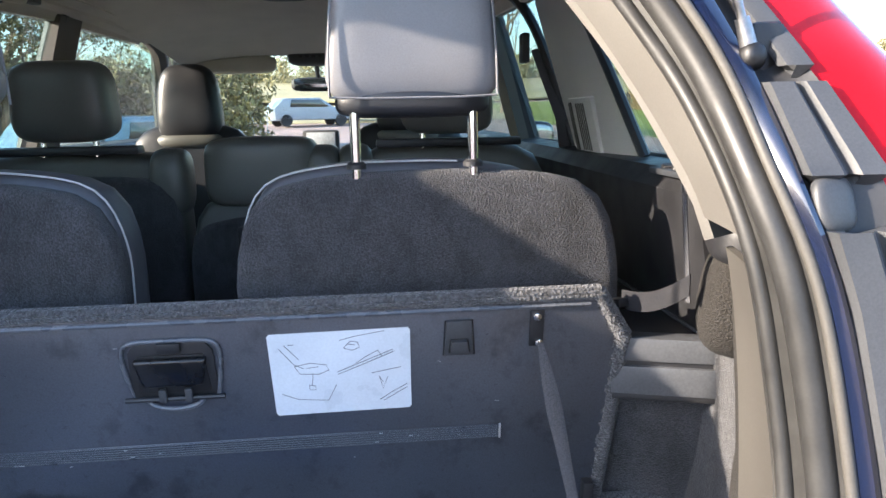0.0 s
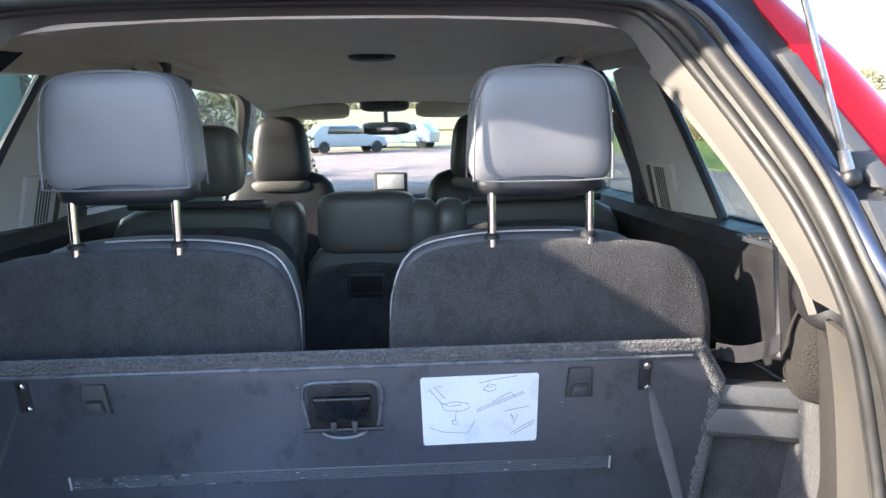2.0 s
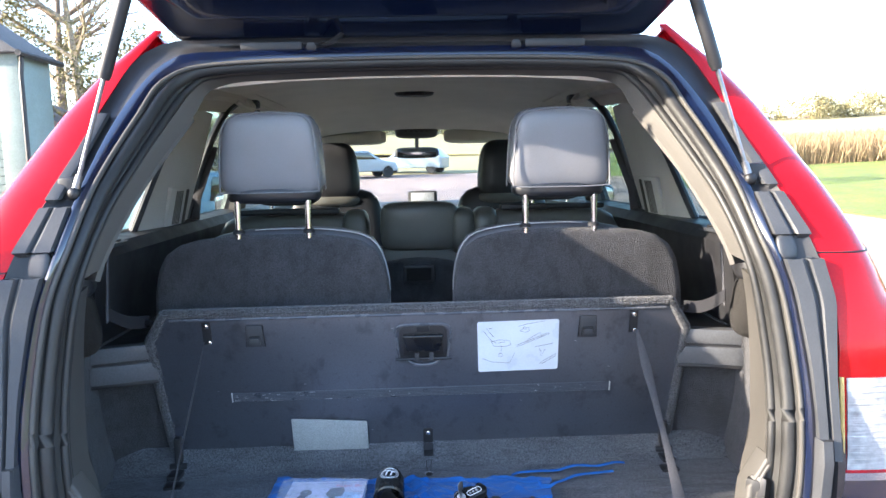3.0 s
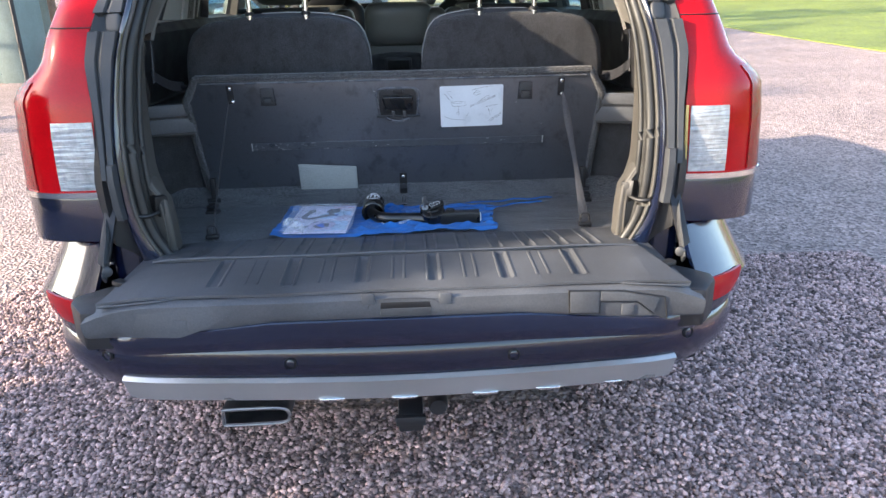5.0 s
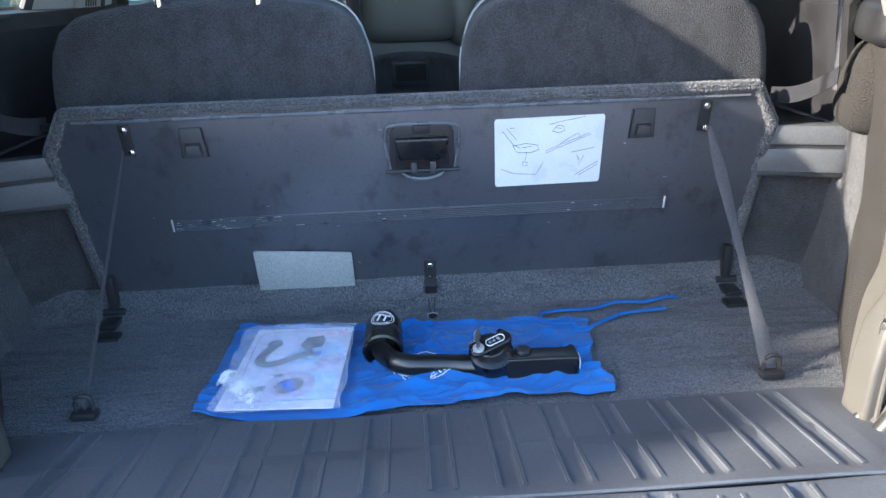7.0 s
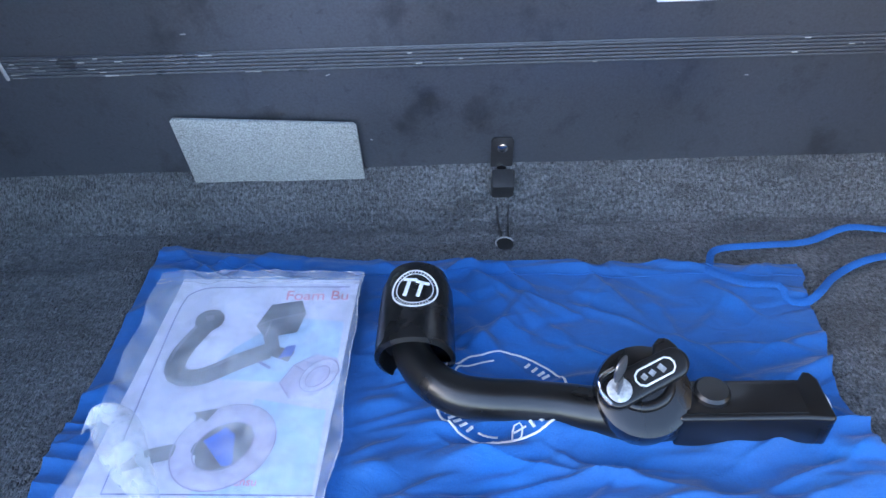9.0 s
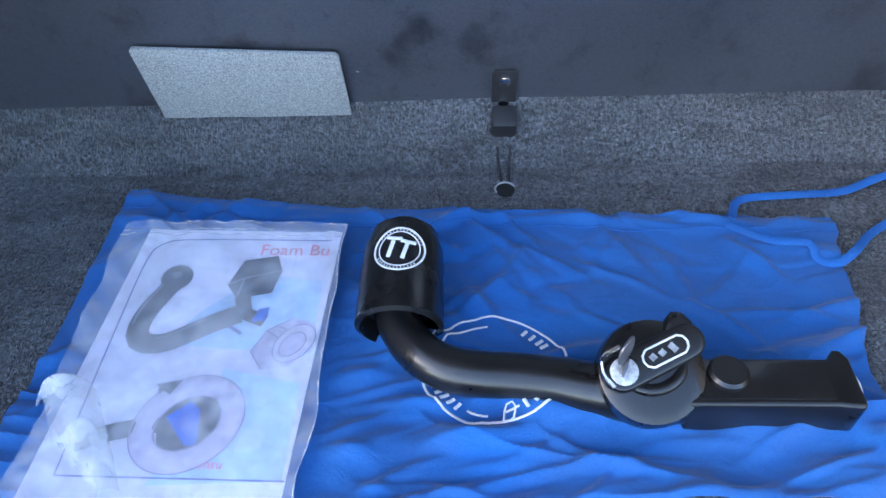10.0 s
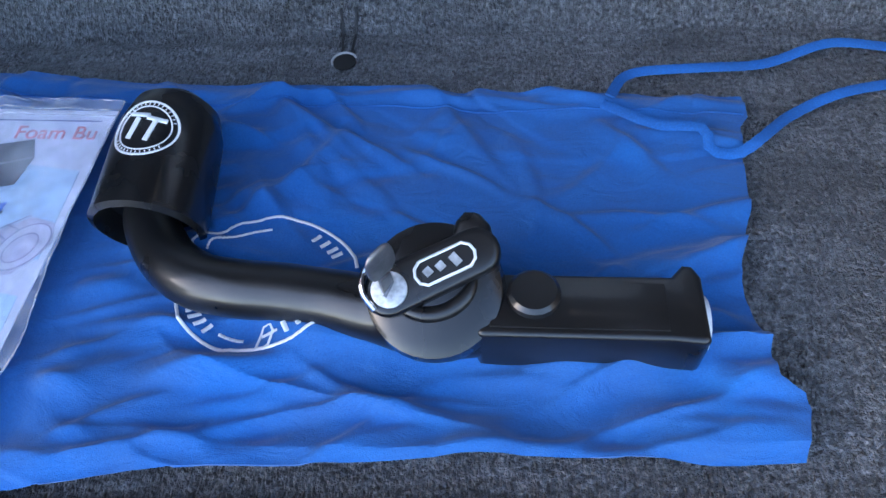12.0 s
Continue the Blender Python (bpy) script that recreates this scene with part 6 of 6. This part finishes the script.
def leaf_mesh(name, centres, n, size, material, seed):
    v, f = leaves(centres, n, size, seed)
    me = bpy.data.meshes.new(name)
    me.from_pydata(v.tolist(), [], f.tolist())
    me.materials.append(material)
    return me


def tree(x, y, h, spread, n, size, leafm, barkm, seed, label, thin=1.0):
    rng = random.Random(seed)
    z0 = float(land(x, y))
    th = thing("tree", (x, y, z0), label, "tree", "trees")
    r = h * .022
    trunk = [(x + h * .02 * math.sin(t * 3 + seed), y + h * .02 * math.cos(t * 2.3 + seed), z0 - .05 + h * .85 * t) for t in np.linspace(0, 1, 9)]
    bms = [tube(trunk, [r * (1.15 - t) + .01 for t in np.linspace(0, 1, 9)], 8)]
    cs = []
    for k in range(int(16 * thin) + 6):
        t = rng.uniform(.25, .95)
        b = trunk[int(t * 8)]
        a = rng.uniform(0, 6.28)
        L = spread * (1.15 - t * .7) * rng.uniform(.6, 1.1)
        e = (b[0] + L * math.cos(a), b[1] + L * math.sin(a), b[2] + L * rng.uniform(.3, .9))
        mid = (b[0] + L * .5 * math.cos(a + .2), b[1] + L * .5 * math.sin(a + .2), b[2] + L * .35)
        bms.append(tube(spline([b, mid, e], 6), [r * .38 * (1 - q * .85) + .004 for q in np.linspace(0, 1, 6)], 5))
        for q in range(3):
            a2 = a + rng.uniform(-1, 1)
            f2 = (e[0] + L * .4 * math.cos(a2), e[1] + L * .4 * math.sin(a2), e[2] + L * rng.uniform(.05, .5))
            bms.append(tube([mid if q else e, f2], [r * .12 + .004, .004], 4))
            cs.append((*f2, L * .38))
        cs.append((*e, L * .42))
    part("trunk", join(*bms), barkm, th)
    if n:
        ob = new("crown", leaf_mesh("crown", cs, n, size, leafm, seed))
        ob.parent = th
        ob.matrix_parent_inverse = BASE[th.name].inverted()
    return th


def hedge(name, cs, n, size, material, label, seed, cat="hedge"):
    ob = new(name, leaf_mesh(name, cs, n, size, material, seed))
    return tagged(ob, label, cat, kind="stuff")


blades("reeds", [(17, 60, 36, 46)], 34000, 1.55, .022, REED, "tall dry reeds standing beyond the lawn", "reeds", 3, .2)
blades("reeds", [(24, 60, 10, 34)], 40000, 1.4, .022, REED, "tall dry reeds standing beyond the lawn", "reeds", 5, .2)
rr = random.Random(8)
hedge("far_hedge", [(x, 120 + rr.uniform(-6, 6), float(land(x, 120)) + rr.uniform(.3, 2.6), rr.uniform(1.8, 3.6)) for x in np.linspace(-120, 260, 170)], 170000, .27, LEAFFAR, "far line of yellow-green hedges and trees", 12)
hedge("far_hedge", [(150 + rr.uniform(-6, 6), y, float(land(150, y)) + rr.uniform(.3, 3), rr.uniform(1.8, 3.6)) for y in np.linspace(-60, 120, 90)], 110000, .27, LEAFFAR, "far line of yellow-green hedges and trees", 13)
# unseen hedge, added to block low sun; its top shapes the shade edge
hedge("shade_hedge", [(-6.2 + rr.uniform(-.4, .4), y + rr.uniform(-.3, .3), rr.uniform(.2, 2.45), rr.uniform(.35, .55)) for y in np.linspace(-5.2, -.9, 34) for _ in range(5)] + [(-6.2 + rr.uniform(-.25, .25), y, (2.97 if y > -1.84 else 2.72) + rr.uniform(-.06, .04), .34) for y in np.linspace(-5.2, -.9, 96)], 50000, .09, LEAFDK, "dense unseen hedge added to shade the drive and boot", 21)
hedge("shrubs", [(-6 + rr.uniform(-1.5, 3), 18 + rr.uniform(-1, 3), rr.uniform(.2, 2.6), rr.uniform(.5, 1.0)) for _ in range(60)], 16000, .09, LEAFY, "loose yellow-green spring shrubs", 22)
for x, y, h, sp, n, lm, bk, sd in ((-8.5, 17, 8, 2.6, 26000, LEAFY, BARKPALE, 1), (-5.2, 22, 11, 3.0, 22000, LEAFY, BARKPALE, 2), (-12, 24, 10, 3.4, 2600, LEAFY, BARK, 3), (-7.5, 36, 10, 3.0, 3000, LEAFY, BARK, 4), (9, 46, 9, 3.2, 3500, LEAFY, BARK, 5), (-12, 6, 8, 2.6, 7000, LEAF, BARK, 6), (-13, 12, 9, 3.0, 7000, LEAF, BARK, 7)):
    tree(x, y, h, sp, n, .05, lm, bk, sd, "open-crowned tree with thin early spring leaf")


# shed with painted weatherboards
def shed(x1, y0, w, d, h):
    """Right front corner at x1, y0."""
    cx, cy = x1 - w / 2, y0 + d / 2
    th = thing("shed", (cx, cy, 0), "pale green painted weatherboard shed with a slate roof", "shed")
    part("wall", box((cx, cy, h / 2), (w, d, h), .02), GREENPAINT, th)
    for k in range(int(h / .16)):
        part("board", box((cx - .2, y0 - .015, .10 + k * .16), (w - .45, .03, .155), .006, pose(0, 0, 0, 5), 1), GREENPAINT, th)
    part("corner_board", box((x1 - .20, y0 - .04, h / 2), (.42, .10, h), .01), GREENPAINT, th)
    part("roof", prism([(-w / 2 - .2, h), (w / 2 + .15, h), (0, h + 1.3)], d + .5, Matrix.Translation((cx, cy + d / 2 + .25, 0)) @ pose(0, 0, 0, 90), .03), SLATE, th)
    part("gutter", tube([(x1 + .14, y0 - .3, h - .02), (x1 + .14, y0 + d + .2, h - .02)], .06, 8), BLACK, th)
    part("downpipe", tube([(x1 + .10, y0 - .1, h), (x1 + .06, y0 - .1, h - .4), (x1 + .06, y0 - .1, .02)], .045, 8), BLACK, th)
    return th


shed(-7.34, 12.25, 3.4, 1.1, 3.72)
porch = thing("open_porch", (-8.7, 16.3, 0), "slate-roofed open porch on a round green post", "porch")
part("post", lathe([(.17, 0), (.15, .1), (.14, 2.4), (.18, 2.5)], Matrix.Translation((-8.66, 16.15, 0)), 14), GREENPAINT, porch)
part("roof", prism([(-1.5, 0), (.45, 0), (.42, .16), (-1.5, 1.1)], 2.6, Matrix.Translation((-8.8, 18.4, 2.5)) @ pose(0, 0, 0, 90), .03), SLATE, porch)
part("back_wall", box((-10.2, 17.2, 1.3), (.15, 2.2, 2.6), .02), SLATE, porch)
hose = tube(spline([(-8.3, 15.2, .05), (-8.0, 14.6, .06), (-7.7, 14.8, .25), (-7.45, 14.2, .5), (-7.4, 13.5, .35)], 24), .018, 6)
top("garden_hose", hose, BLACK, "black garden hose trailing from the shed", "hose")


def vehicle(cx, cy, paint, label, yaw):
    th = thing("parked_car", (cx, cy, float(land(cx, cy))), label, "car", "parked cars")
    m = Matrix.Translation((cx, cy, float(land(cx, cy)))) @ pose(0, 0, 0, 0, 0, yaw)
    prof = [(-2.1, .32), (-2.15, .95), (-1.6, 1.45), (.35, 1.48), (1.15, .98), (2.0, .82), (2.15, .35)]
    W = m @ pose(0, 0, 0, 90, 0, 0) @ Matrix.Translation((0, 0, -.85))
    part("body", prism(prof, 1.7, W, .08, 3), paint, th)
    part("windscreen", prism([(.42, 1.40), (1.08, 1.0), (1.12, 1.02), (.46, 1.44)], 1.4, W @ Matrix.Translation((0, 0, .15)), .01), bpy.data.materials["dark_glass"], th)
    part("side_window", prism([(-1.3, 1.0), (.85, 1.0), (.35, 1.38), (-1.2, 1.38)], 1.72, W @ Matrix.Translation((0, 0, -.01)), .01), bpy.data.materials["dark_glass"], th)
    for x in (-1.5, 1.5):
        for y in (-.75, .75):
            part("wheel", lathe([(.1, -.1), (.31, -.1), (.33, 0), (.31, .1), (.1, .1)], m @ Matrix.Translation((x, y, .33)) @ pose(0, 0, 0, 90), 18), TYRE, th)
    return th


vehicle(-3.6, 11.2, BLUECAR, "light blue car parked across the drive", 70)
vehicle(-3.2, 38, WHITECAR, "pale parked car seen across the drive", 25)
vehicle(-.2, 41, WHITECAR, "pale parked car seen across the drive", 160)


def cage_trailer(cx, cy):
    th = thing("cage_trailer", (cx, cy, 0), "white mesh-sided trailer parked on the drive", "trailer")
    part("bed", box((cx, cy, .55), (2.0, 1.2, .12), .02), WHITECAR, th)
    for x in np.linspace(-.95, .95, 9):
        part("bar", tube([(cx + x, cy - .58, .6), (cx + x, cy - .58, 1.45)], .02, 6), WHITECAR, th)
    for z in (.9, 1.2, 1.45):
        part("rail", tube([(cx - 1, cy - .58, z), (cx + 1, cy - .58, z)], .022, 6), WHITECAR, th)
    for x in (-.4, .4):
        part("wheel", lathe([(.06, -.09), (.28, -.09), (.29, .09), (.06, .09)], Matrix.Translation((cx + x, cy - .62, .29)) @ pose(0, 0, 0, 90), 16), TYRE, th)


cage_trailer(-4.3, 24.5)
